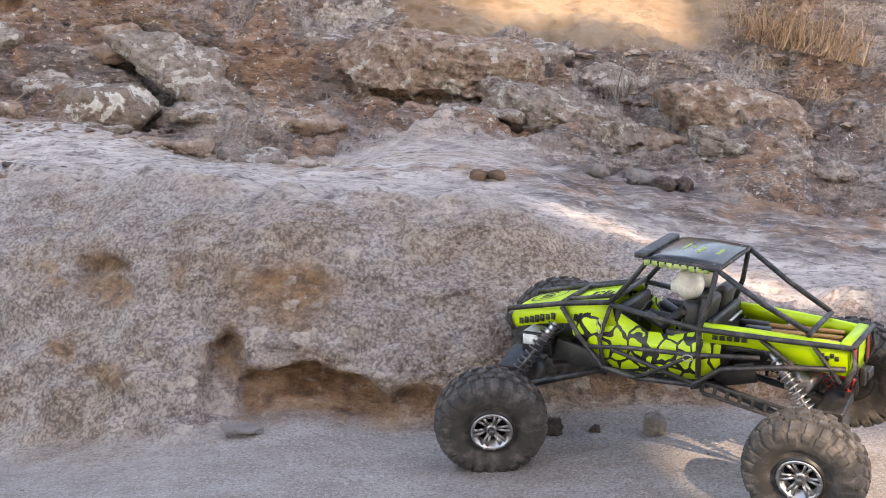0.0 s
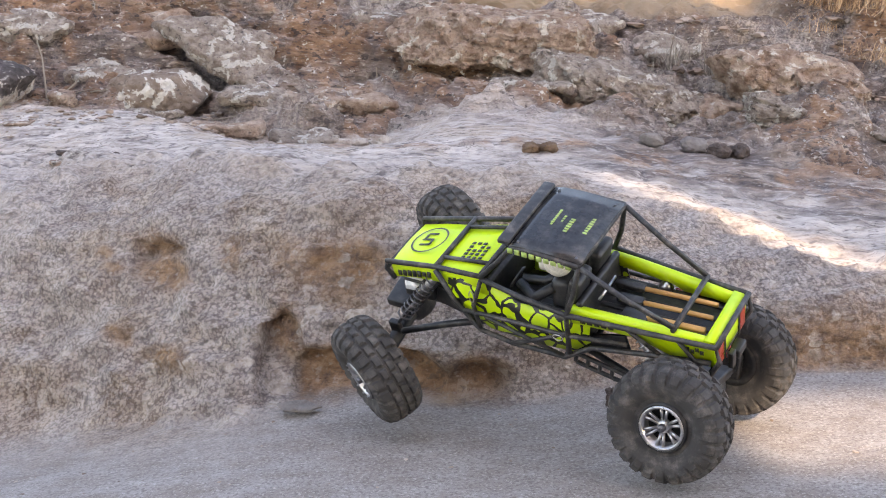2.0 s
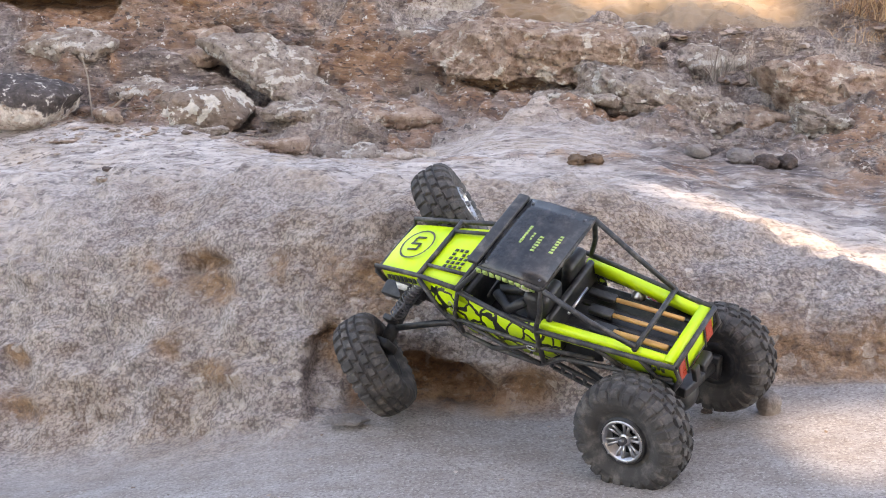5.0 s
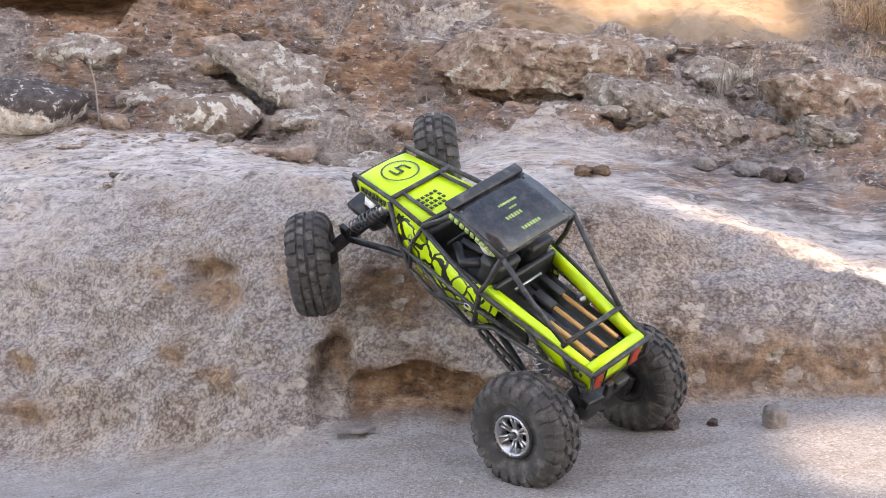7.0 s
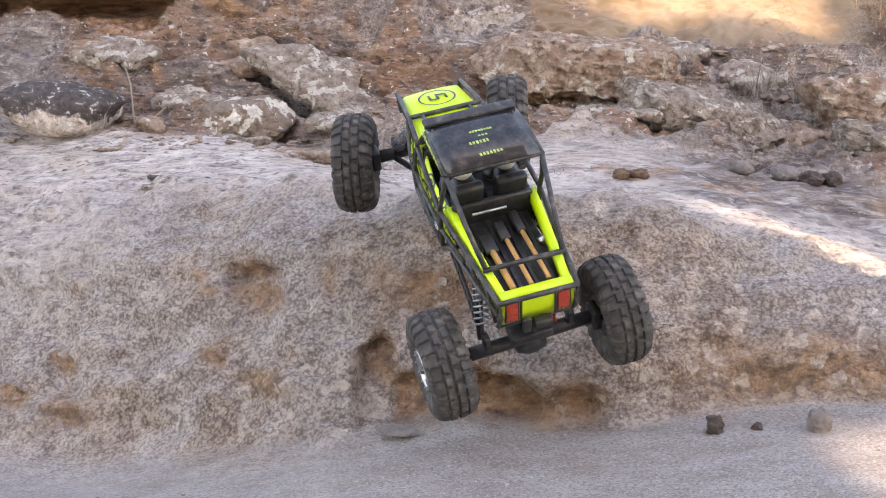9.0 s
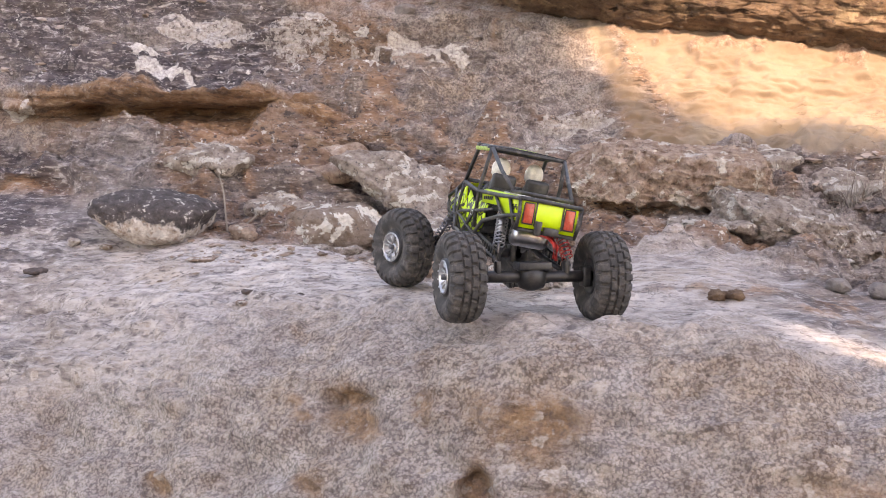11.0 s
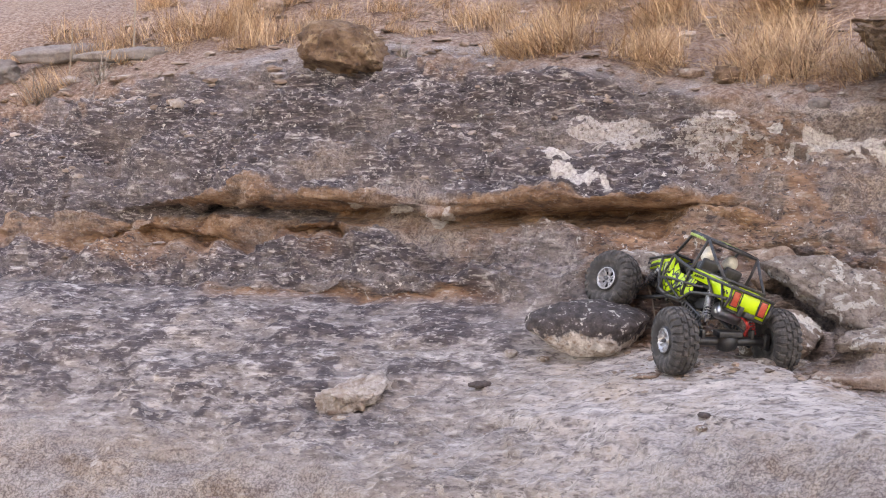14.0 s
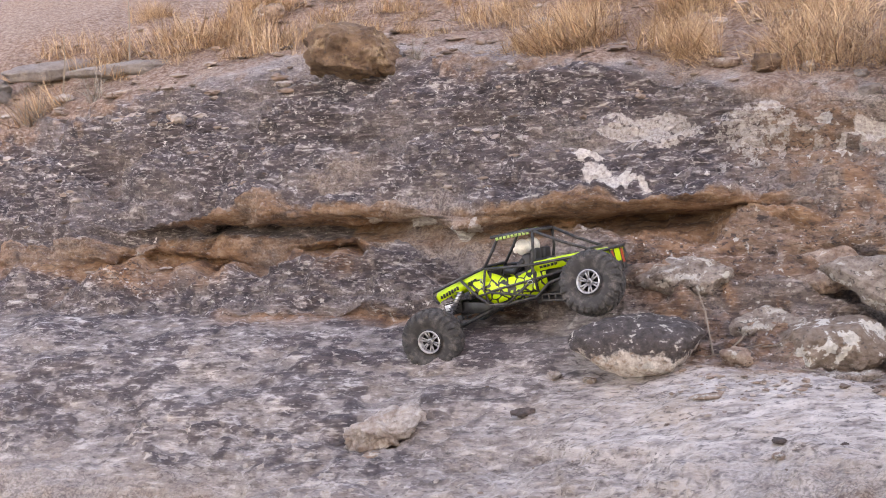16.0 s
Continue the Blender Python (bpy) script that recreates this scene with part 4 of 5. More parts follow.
def tuft_mesh(name, seed, blades, height, spread, material, droop=0.6, width=0.0018):
    """A tuft of dry blades that bend outwards."""
    rng = np.random.RandomState(seed)
    points, faces = [], []
    for _ in range(blades):
        a, lean = rng.uniform(0, 6.283), rng.uniform(0.0, 0.85) * droop
        root = np.array([math.cos(a), math.sin(a), 0]) * spread * rng.uniform(0, 1) ** 0.7
        a = rng.uniform(0, 6.283)
        out = np.array([math.cos(a), math.sin(a), 0])
        side = np.array([-out[1], out[0], 0])
        h, w = height * rng.uniform(0.45, 1.1), width * rng.uniform(0.6, 1.3)
        start = len(points)
        for k in range(5):
            t = k / 4
            centre = root + out * h * (math.sin(lean) * t + 0.25 * t**2) + np.array([0, 0, h * (math.cos(lean) * t - 0.22 * t**2.2)])
            wide = w * (1 - 0.85 * t)
            points += [centre - side * wide, centre + side * wide]
        faces += [(start + 2 * k, start + 2 * k + 1, start + 2 * k + 3, start + 2 * k + 2) for k in range(4)]
    return array_mesh(name, points, faces, material)


def make_plants():
    rng = np.random.RandomState(21)
    straw = [tuft_mesh("dry_grass_tuft", 30 + n, 320, 0.115, 0.09, STRAW, 1.7, 0.0010) for n in range(4)]
    short = [tuft_mesh("dry_grass_tuft", 50 + n, 260, 0.065, 0.08, STRAW, 1.9, 0.0010) for n in range(3)]
    sites = []
    for _ in range(140):                                    # the grass bank above the lichened hill
        sites.append((rng.uniform(-1.35, -0.3), None, straw if rng.uniform() < 0.6 else short))
    for _ in range(26):
        sites.append((rng.uniform(-3.0, -1.35), None, straw if rng.uniform() < 0.6 else short))
    for n, (x, _, kinds) in enumerate(sites):
        x += 0.1 * math.sin(19 * x) if x > -1.35 else 0.0        # clumps and gaps
        if x > -1.35:
            y = 3.86 - 0.22 * (x + 0.7) + 0.85 * rng.uniform() ** 1.4 - 0.06
        else:
            y = rng.uniform(4.35, 5.3)
        mesh = kinds[n % len(kinds)]
        tuft = new("dry_grass_tuft", mesh)
        size = 0.45 + 1.1 * rng.uniform() ** 1.6
        tuft.matrix_world = pose(x, y, drop(x, y) - 0.01, rng.uniform(-32, 32), rng.uniform(-32, 32), rng.uniform(0, 360)) @ Matrix.Diagonal((size, size, size, 1))
        tagged(tuft, "tuft of straw-coloured dry grass on the dirt", "grass tuft", "dry grass on the bank")
    spots = [(-2.15, 4.45, 1.3, straw), (-2.05, 4.6, 1.2, straw), (-2.25, 4.6, 1.2, straw), (-1.95, 4.5, 0.9, short), (-1.6, 4.3, 0.8, short), (-1.85, 4.75, 1.0, straw), (-2.7, 4.9, 1.2, straw),
             (-1.3, 4.3, 0.9, straw), (-1.5, 4.5, 1.0, straw), (-2.45, 4.75, 1.0, straw), (-2.0, 4.3, 0.6, short), (-2.95, 4.75, 1.1, straw), (-2.6, 4.7, 1.3, straw), (-2.5, 4.85, 1.3, straw), (-2.55, 4.6, 0.9, short), (-3.2, 5.0, 1.3, straw), (-3.35, 4.8, 1.0, short), (-3.1, 4.55, 0.7, short), (-2.35, 5.0, 1.3, straw), (-2.1, 5.0, 1.2, straw),
             (0.97, 3.2, 1.0, straw), (1.05, 3.1, 1.1, straw), (1.08, 3.25, 1.2, straw), (0.93, 3.28, 0.9, straw), (1.0, 3.0, 0.8, short), (0.9, 3.1, 0.7, short)]
    for x, y, size, kinds in spots:
        tuft = new("dry_grass_tuft", kinds[int(abs(x) * 100) % len(kinds)])
        tuft.matrix_world = pose(x, y, drop(x, y) - 0.01, rng.uniform(-10, 10), rng.uniform(-10, 10), rng.uniform(0, 360)) @ Matrix.Diagonal((size, size, size, 1))
        tagged(tuft, "tuft of golden dry grass", "grass tuft", "dry grass on the bank")
    grey = [tuft_mesh("dry_shrub", 70 + n, 46, 0.1, 0.02, TWIG, 1.1, 0.0011) for n in range(2)]
    for x, y, size in ((0.586, 3.0, 1.1), (0.62, 3.03, 0.8), (0.66, 2.98, 0.9), (0.55, 2.98, 0.7), (0.641, 2.68, 0.55), (0.7, 3.0, 0.7), (-2.95, 4.3, 1.8), (-2.75, 4.35, 1.5), (-1.55, 3.95, 0.9)):
        shrub = new("dry_shrub", grey[int(abs(x) * 100) % 2])
        shrub.matrix_world = pose(x, y, drop(x, y) - 0.005, 0, 0, rng.uniform(0, 360)) @ Matrix.Diagonal((size, size, size, 1))
        tagged(shrub, "small grey dead shrub between the rocks", "shrub", "dead shrubs")
    sticks = [((-0.68, 2.98), (-0.62, 3.02), 0.01, 0.0022), ((-0.72, 2.97), (-0.6, 2.96), 0.012, 0.0018), ((-0.57, 2.9), (-0.42, 2.86), 0.008, 0.002), ((-0.7, 3.0), (-0.75, 3.08), 0.03, 0.002),
              ((-0.62, 2.97), (-0.52, 2.93), 0.01, 0.0015), ((-0.02, 3.02), (-0.05, 3.1), 0.05, 0.0016), ((0.66, 2.68), (0.8, 2.55), 0.01, 0.0018), ((-0.35, 2.88), (-0.22, 2.84), 0.01, 0.0014),
              ((-2.75, 4.6), (-2.73, 4.62), 0.34, 0.003), ((-2.95, 4.5), (-2.92, 4.5), 0.2, 0.003)]
    for (x0, y0), (x1, y1), rise, r in sticks:
        z0, z1 = drop(x0, y0), drop(x1, y1)
        middle = (0.5 * (x0 + x1) + 0.008, 0.5 * (y0 + y1), 0.5 * (z0 + z1) + 0.55 * rise)
        bm = bmesh.new()
        ends = [Vector((x0, y0, z0)), Vector(middle), Vector((x1, y1, z1 + rise))]
        rings = []
        for n, p in enumerate(ends):
            rings.append([bm.verts.new(p + r * (1 - 0.3 * n) * Vector((math.cos(a), 0.4 * math.cos(a), math.sin(a)))) for a in (0, 1.05, 2.09, 3.14, 4.19, 5.24)])
        for a, b in zip(rings, rings[1:]):
            for k in range(6):
                bm.faces.new((a[k], a[(k + 1) % 6], b[(k + 1) % 6], b[k]))
        bm.faces.new(rings[0]), bm.faces.new(rings[-1])
        mesh = bpy.data.meshes.new("twig")
        bm.to_mesh(mesh)
        bm.free()
        mesh.materials.append(TWIG)
        tagged(new("twig", mesh), "thin dry grey twig lying among rocks", "twig", "fallen twigs")


def make_shade():
    """An unseen wall added behind the camera; it shades all but a few places."""
    step = 0.04
    across, up = int(10.0 / step), int(11.0 / step)
    us, vs = np.meshgrid(np.linspace(-4, 6, across), np.linspace(-0.5, 10.5, up))
    front = np.stack([us, np.full(us.shape, -6.0), vs], -1).reshape(-1, 3)
    wave = 0.09 * fbm(front, 1.6, 4, 0.55, 80).reshape(us.shape) + 0.05 * fbm(front, 5.0, 3, 0.55, 81).reshape(us.shape)
    front[:, 1] += 0.03 * fbm(front, 0.8, 4, 0.5, 82)
    # gaps cut to let the sun reach the floor, the crest and the cliff
    patch = (np.abs(vs - 5.46 - 0.3 * wave) < 0.05 + 0.3 * (us - 2.2)) & (us > 2.2) & (us < 2.6) & (np.abs(vs - 5.44) < 0.11)
    streak = (np.abs(vs - 6.03 + 0.7 * (us - 2.28) + 0.3 * wave) < 0.042) & (us > 2.24 + wave) & (us < 2.62)
    cliff = (vs > 7.03 + 0.4 * wave) & (us > 2.29 + wave + 1.2 * np.maximum(7.22 - vs, 0)) & (vs < 7.42) & (us < 2.95 + wave)
    hole = patch | streak | cliff
    size, faces = len(front), []
    for j in range(up - 1):
        for i in range(across - 1):
            if not hole[j, i]:
                a = j * across + i
                faces += [(a, a + 1, a + across + 1, a + across), (size + a, size + a + across, size + a + across + 1, size + a + 1)]
    wall = new("shade_blocker", array_mesh("shade_blocker", np.concatenate([front, front + (0, -0.01, 0)]), faces, TANROCK))
    tagged(wall, "unseen rough tan wall with gaps, added to cast the shade", "rock wall", kind="structure")


make_rocks()
make_gravel()
make_plants()
make_shade()


# ---------------------------------------------------------------- building helpers
def part(name, bm, material, parent, label="", smooth_faces=True):
    """Links a bmesh as one mesh object under a thing or a part."""
    mesh = bpy.data.meshes.new(name)
    bmesh.ops.recalc_face_normals(bm, faces=bm.faces)
    bm.to_mesh(mesh)
    bm.free()
    mesh.materials.append(material)
    mesh.polygons.foreach_set("use_smooth", np.full(len(mesh.polygons), smooth_faces))
    ob = new(name, mesh)
    ob.parent = parent
    if label:
        tagged(ob, label)
    return ob


def tube(bm, points, radius, sides=8, closed=False):
    """A bent tube through the points, added to bm."""
    points = [Vector(p) for p in points]
    rings, last = [], len(points) - 1
    for n, p in enumerate(points):
        ahead = (points[min(n + 1, last)] - points[max(n - 1, 0)]).normalized()
        side = ahead.cross(Vector((0.13, 0.31, 0.94))).normalized()
        up = ahead.cross(side)
        rings.append([bm.verts.new(p + radius * (math.cos(a) * side + math.sin(a) * up)) for a in [2 * math.pi * k / sides for k in range(sides)]])
    for a, b in zip(rings, rings[1:]):
        for k in range(sides):
            bm.faces.new((a[k], a[(k + 1) % sides], b[(k + 1) % sides], b[k]))
    for ring in (rings[0], rings[-1]):
        bm.faces.new(ring)
    return bm


def block(bm, centre, size, bevel=0.0, turn=None):
    """A box with rounded edges, added to bm."""
    m = Matrix.Translation(centre) @ (turn or Matrix()) @ Matrix.Diagonal((*size, 1))
    made = bmesh.ops.create_cube(bm, size=1, matrix=m)["verts"]
    if bevel:
        edges = list({e for v in made for e in v.link_edges})
        bmesh.ops.bevel(bm, geom=edges, offset=bevel, segments=2, affect="EDGES", profile=0.5)
    return bm


def revolve(bm, profile, steps=40, axis="y", closed=False):
    """Turns a profile of (radius, along) round an axis."""
    rings = []
    for k in range(steps):
        a = 2 * math.pi * k / steps
        ring = []
        for r, h in profile:
            p = (r * math.cos(a), h, r * math.sin(a)) if axis == "y" else (r * math.cos(a), r * math.sin(a), h)
            ring.append(bm.verts.new(p))
        rings.append(ring)
    for k in range(steps):
        a, b = rings[k], rings[(k + 1) % steps]
        for n in range(len(profile) - (not closed)):
            m = (n + 1) % len(profile)
            bm.faces.new((a[n], a[m], b[m], b[n]))
    return bm


def sheet(bm, rows):
    """A surface through rows of points."""
    grid = [[bm.verts.new(p) for p in row] for row in rows]
    for a, b in zip(grid, grid[1:]):
        for n in range(len(a) - 1):
            bm.faces.new((a[n], a[n + 1], b[n + 1], b[n]))
    return bm


def thick(ob, depth):
    solid = ob.modifiers.new("thickness", "SOLIDIFY")
    solid.thickness, solid.offset = depth, -1
    return ob


# ---------------------------------------------------------------- the crawler: x ahead, y to its left, z up
FRONT_X, REAR_X, TRACK, RADIUS = 0.151, -0.216, 0.108, 0.066


def both(points):
    return [[(x, s * y, z) for x, y, z in points] for s in (1, -1)]


def make_wheel(crawler, out):
    """A wide lugged tyre on a deep bright rim; out: +1 or -1, the way the rim faces."""
    bm = bmesh.new()
    revolve(bm, [(0.008, -0.016), (0.022, -0.02), (0.027, -0.02), (0.027, out * 0.024), (0.0245, out * 0.024), (0.022, out * 0.012), (0.008, out * 0.002)] if out > 0 else [(0.008, 0.016), (0.022, 0.02), (0.027, 0.02), (0.027, -0.024), (0.0245, -0.024), (0.022, -0.012), (0.008, -0.002)], 32)
    wheel = part("wheel", bm, BLACK, crawler)
    bm = bmesh.new()
    # one moulded skin: staggered lugs over a rounded crown, and shoulder lugs that run down the sidewall
    half, pitches, fine = 0.0255, 24, 9
    section = []
    for k in range(61):
        v = -1.5 + 3.0 * k / 60
        u = min(abs(v), 1.0)
        if abs(v) <= 1.0:
            r, y = 0.0625 - 0.0062 * u ** 3.4, half * 0.9 * u
        else:
            q = (abs(v) - 1.0) / 0.5
            r, y = 0.0563 - 0.0303 * q, half * (0.9 + 0.16 * math.sin(math.pi * min(q * 1.25, 1.0)) - 0.16 * q * q)
        section.append((v, r, math.copysign(y, v)))
    rings = []
    for k in range(pitches * fine):
        a = 2 * math.pi * k / (pitches * fine)
        ring = []
        for v, r, y in section:
            side = 1 if v >= 0 else -1
            u, turn = abs(v), k / fine + (0.5 if side < 0 else 0.0) + 0.22 * abs(v) * side
            raised = 0.0
            if 0.06 < u < 0.44:
                raised = 1.0 if turn % 1.0 < 0.72 else 0.0
            elif 0.5 < u < 1.14:
                raised = 1.0 if (turn + 0.45) % 1.0 < 0.66 else 0.0
            elif u >= 1.14:
                raised = 0.4 if u < 1.24 and (turn + 0.45) % 2.0 < 0.66 else 0.0
            lift = 0.0036 * raised * (1.0 if u < 0.9 else 0.75)
            out_r, out_y = (lift, 0.0) if u < 0.85 else (0.75 * lift, 0.6 * lift * side)
            ring.append(bm.verts.new(((r + out_r) * math.cos(a), y + out_y, (r + out_r) * math.sin(a))))
        rings.append(ring)
    for k, ring in enumerate(rings):
        after = rings[(k + 1) % len(rings)]
        for n in range(len(section) - 1):
            bm.faces.new((ring[n], ring[n + 1], after[n + 1], after[n]))
    part("tyre", bm, RUBBER, wheel, "dusty black rubber tyre with chunky lugs", False)
    bm = bmesh.new()
    rim = [(0.0245, out * 0.0205), (0.0245, out * 0.0245), (0.0228, out * 0.0252), (0.0212, out * 0.0245), (0.0203, out * 0.012), (0.0195, out * 0.012), (0.0195, out * 0.006)]
    revolve(bm, rim, 40)
    for k in range(6):
        for gap in (-0.17, 0.17):
            a = 2 * math.pi * k / 6 + gap
            near, away = 0.006, 0.0212
            tube(bm, [(near * math.cos(a * 1), out * 0.017, near * math.sin(a)), (away * math.cos(a), out * 0.0215, away * math.sin(a))], 0.0019, 6)
    for k in range(12):
        a = 2 * math.pi * k / 12
        revolve_bolt = [(0.0228 * math.cos(a), out * 0.0258, 0.0228 * math.sin(a))]
        block(bm, revolve_bolt[0], (0.0022, 0.002, 0.0022), 0.0004)
    revolve(bm, [(0.0005, out * 0.02), (0.0045, out * 0.02), (0.0068, out * 0.0185), (0.008, out * 0.014)], 24)
    part("rim", bm, CHROME, wheel, "bright chrome spoked rim", True)
    bm = bmesh.new()
    revolve(bm, [(0.0005, out * 0.027), (0.0035, out * 0.027), (0.0042, out * 0.025), (0.0042, out * 0.018)], 12)
    part("wheel_nut", bm, STEEL, wheel)
    return wheel


def make_axle(crawler, name):
    bm = bmesh.new()
    tube(bm, [(0, -0.088, 0), (0, -0.04, 0), (0, 0.0, 0), (0, 0.04, 0), (0, 0.088, 0)], 0.0085, 12)
    revolve(bm, [(0.004, -0.02), (0.017, -0.016), (0.0205, -0.004), (0.0205, 0.006), (0.016, 0.018), (0.004, 0.022)], 20)
    block(bm, (0.012 if name == "front_axle" else -0.004, 0.0, 0.016), (0.03, 0.05, 0.012), 0.002)
    for s in (1, -1):
        block(bm, (0, s * 0.082, 0), (0.024, 0.012, 0.03), 0.003)
        block(bm, (0, s * 0.052, 0.012), (0.014, 0.008, 0.022), 0.002)
    return part(name, bm, BLACK, crawler, "black axle housing with diff")


def make_shock(crawler, top, foot, spring):
    """A coil-over shock: body, shaft and spring."""
    top, foot = Vector(top), Vector(foot)
    bm = bmesh.new()
    tube(bm, [top, top.lerp(foot, 0.55)], 0.0052, 12)
    tube(bm, [top.lerp(foot, -0.06), top.lerp(foot, 0.06)], 0.0066, 12)
    shock = part("shock", bm, CHROME, crawler, "bright coil-over shock")
    bm = bmesh.new()
    ahead = (foot - top).normalized()
    side = ahead.cross(Vector((0, 1, 0.2))).normalized()
    up = ahead.cross(side)
    coil = [top.lerp(foot, 0.12 + 0.75 * k / 84) + 0.0085 * (math.cos(k * 0.75) * side + math.sin(k * 0.75) * up) for k in range(85)]
    tube(bm, coil, 0.0011, 5)
    part("spring", bm, spring, shock)
    bm = bmesh.new()
    tube(bm, [top.lerp(foot, 0.5), foot], 0.0022, 8)
    part("shaft", bm, STEEL, shock)
    return shock


def make_crawler():
    crawler = new("rc_rock_crawler")
    tagged(crawler, "fluorescent green toy rock crawler with black roll cage and big tyres", "toy car")

    # roll cage
    r = 0.0031
    cage = part("roll_cage", tube(bmesh.new(), [(-0.101, -0.059, 0.163), (-0.101, 0.059, 0.163)], r), CAGE, crawler, "dusty black tubular roll cage")

    def bar(points, radius):
        part("cage_tube", tube(bmesh.new(), points, radius), CAGE, cage)

    for s in (1, -1):
        def q(*points):
            return [(x, s * y, z) for x, y, z in points]
        bar(q((0.150, 0.040, 0.062), (0.159, 0.041, 0.076), (0.156, 0.043, 0.088), (0.085, 0.048, 0.103), (0.022, 0.056, 0.113)), r)
        bar(q((0.022, 0.057, 0.113), (-0.004, 0.057, 0.143), (-0.021, 0.056, 0.165), (-0.045, 0.057, 0.167), (-0.101, 0.059, 0.163)), r)
        bar(q((-0.101, 0.059, 0.163), (-0.094, 0.062, 0.125), (-0.084, 0.063, 0.097), (-0.083, 0.061, 0.04)), r)
        bar(q((-0.103, 0.058, 0.162), (-0.15, 0.053, 0.13), (-0.2, 0.046, 0.102)), r)
        bar(q((0.022, 0.057, 0.111), (-0.03, 0.061, 0.103), (-0.084, 0.063, 0.096), (-0.17, 0.054, 0.092), (-0.246, 0.047, 0.09), (-0.25, 0.046, 0.07), (-0.238, 0.045, 0.046)), r)
        bar(q((0.085, 0.05, 0.1), (0.06, 0.056, 0.068), (0.03, 0.058, 0.036), (-0.01, 0.058, 0.029), (-0.076, 0.058, 0.03), (-0.108, 0.056, 0.052), (-0.18, 0.052, 0.062), (-0.24, 0.046, 0.066)), r)
        bar(q((0.05, 0.057, 0.058), (0.0, 0.061, 0.064), (-0.083, 0.062, 0.066), (-0.15, 0.056, 0.07)), r * 0.85)
        bar(q((0.022, 0.058, 0.108), (0.035, 0.058, 0.07), (0.03, 0.058, 0.038)), r * 0.85)
        bar(q((0.02, 0.06, 0.06), (-0.03, 0.061, 0.046), (-0.075, 0.059, 0.032)), r * 0.8)
        bar(q((-0.01, 0.06, 0.03), (-0.05, 0.061, 0.05), (-0.083, 0.062, 0.07)), r * 0.8)
        bar(q((-0.15, 0.054, 0.09), (-0.185, 0.051, 0.064)), r * 0.8)
        bar(q((-0.205, 0.05, 0.09), (-0.235, 0.047, 0.05)), r * 0.8)
        bar(q((0.022, 0.035, 0.116), (0.085, 0.03, 0.104)), r * 0.8)
    for x, y, z in ((0.158, 0.041, 0.077), (0.085, 0.048, 0.104), (0.022, 0.056, 0.115), (-0.021, 0.056, 0.166), (-0.2, 0.049, 0.1), (-0.247, 0.047, 0.091), (-0.238, 0.045, 0.047), (-0.076, 0.058, 0.03)):
        bar([(x, -y, z), (x, y, z)], r)

    # hood: top and folded sides
    rows = []
    for x, h, z in ((0.155, 0.036, 0.081), (0.15, 0.039, 0.086), (0.12, 0.041, 0.0935), (0.085, 0.044, 0.099), (0.05, 0.048, 0.106), (0.022, 0.051, 0.111)):
        drop = 0.02 + 0.1 * max(0, 0.085 - x)
        rows.append([(x - 0.004, -h - 0.001, z - drop), (x, -h - 0.001, z - 0.005), (x, -h * 0.93, z), (x, -h * 0.4, z + 0.002), (x, h * 0.4, z + 0.002), (x, h * 0.93, z), (x, h + 0.001, z - 0.005), (x - 0.004, h + 0.001, z - drop)])
    hood = thick(part("hood", sheet(bmesh.new(), rows), GREEN, crawler, "fluorescent green hood with black prints"), 0.0014)
    # prints on the hood: a ring with a bent stroke, and bars
    bm = bmesh.new()
    tilt = Matrix.Translation((0.121, 0, 0.0963)) @ Matrix.Rotation(math.atan2(0.018, 0.065), 4, "Y")
    ring = [(0.0235 * math.cos(a), 0.0235 * 1.05 * math.sin(a)) for a in [2 * math.pi * k / 48 for k in range(48)]]
    for k in range(48):
        (a, b), (c, d) = ring[k], ring[(k + 1) % 48]
        bm.faces.new([bm.verts.new(tilt @ Vector(p)) for p in ((a, b, 0.0006), (c, d, 0.0006), (c * 0.9, d * 0.9, 0.0006), (a * 0.9, b * 0.9, 0.0006))])
    for cx, cy, sx, sy in ((0.003, 0.009, 0.014, 0.003), (-0.004, 0.004, 0.003, 0.012), (0.003, -0.001, 0.016, 0.003), (0.008, -0.006, 0.003, 0.01), (0.001, -0.012, 0.014, 0.003)):
        block(bm, tilt @ Vector((cx, cy, 0.0006)), (sx, sy, 0.0005), 0, tilt.to_3x3().to_4x4())
    part("hood_print", bm, INK, hood, "black ring print")
    bm = bmesh.new()
    tilt = Matrix.Translation((0.05, 0.012, 0.1079)) @ Matrix.Rotation(math.atan2(0.012, 0.06), 4, "Y")
    rng = random.Random(4)
    for n in range(4):
        for k in range(5):
            if rng.random() < 0.85:
                block(bm, tilt @ Vector((0.012 - 0.0075 * n, -0.014 + 0.0068 * k, 0.0012)), (0.0045, 0.0042, 0.0005), 0, tilt.to_3x3().to_4x4())
    part("hood_print", bm, INK, hood, "rows of dark print bars")
    for s in (1, -1):
        bm = bmesh.new()
        for k in range(7):
            block(bm, (0.14 - 0.007 * k, s * (0.0422 + 0.0005 * k), 0.0745 + 0.0018 * k), (0.005, 0.0006, 0.006 + 0.003 * rng.random()), 0)
        part("hood_print", bm, INK, hood)

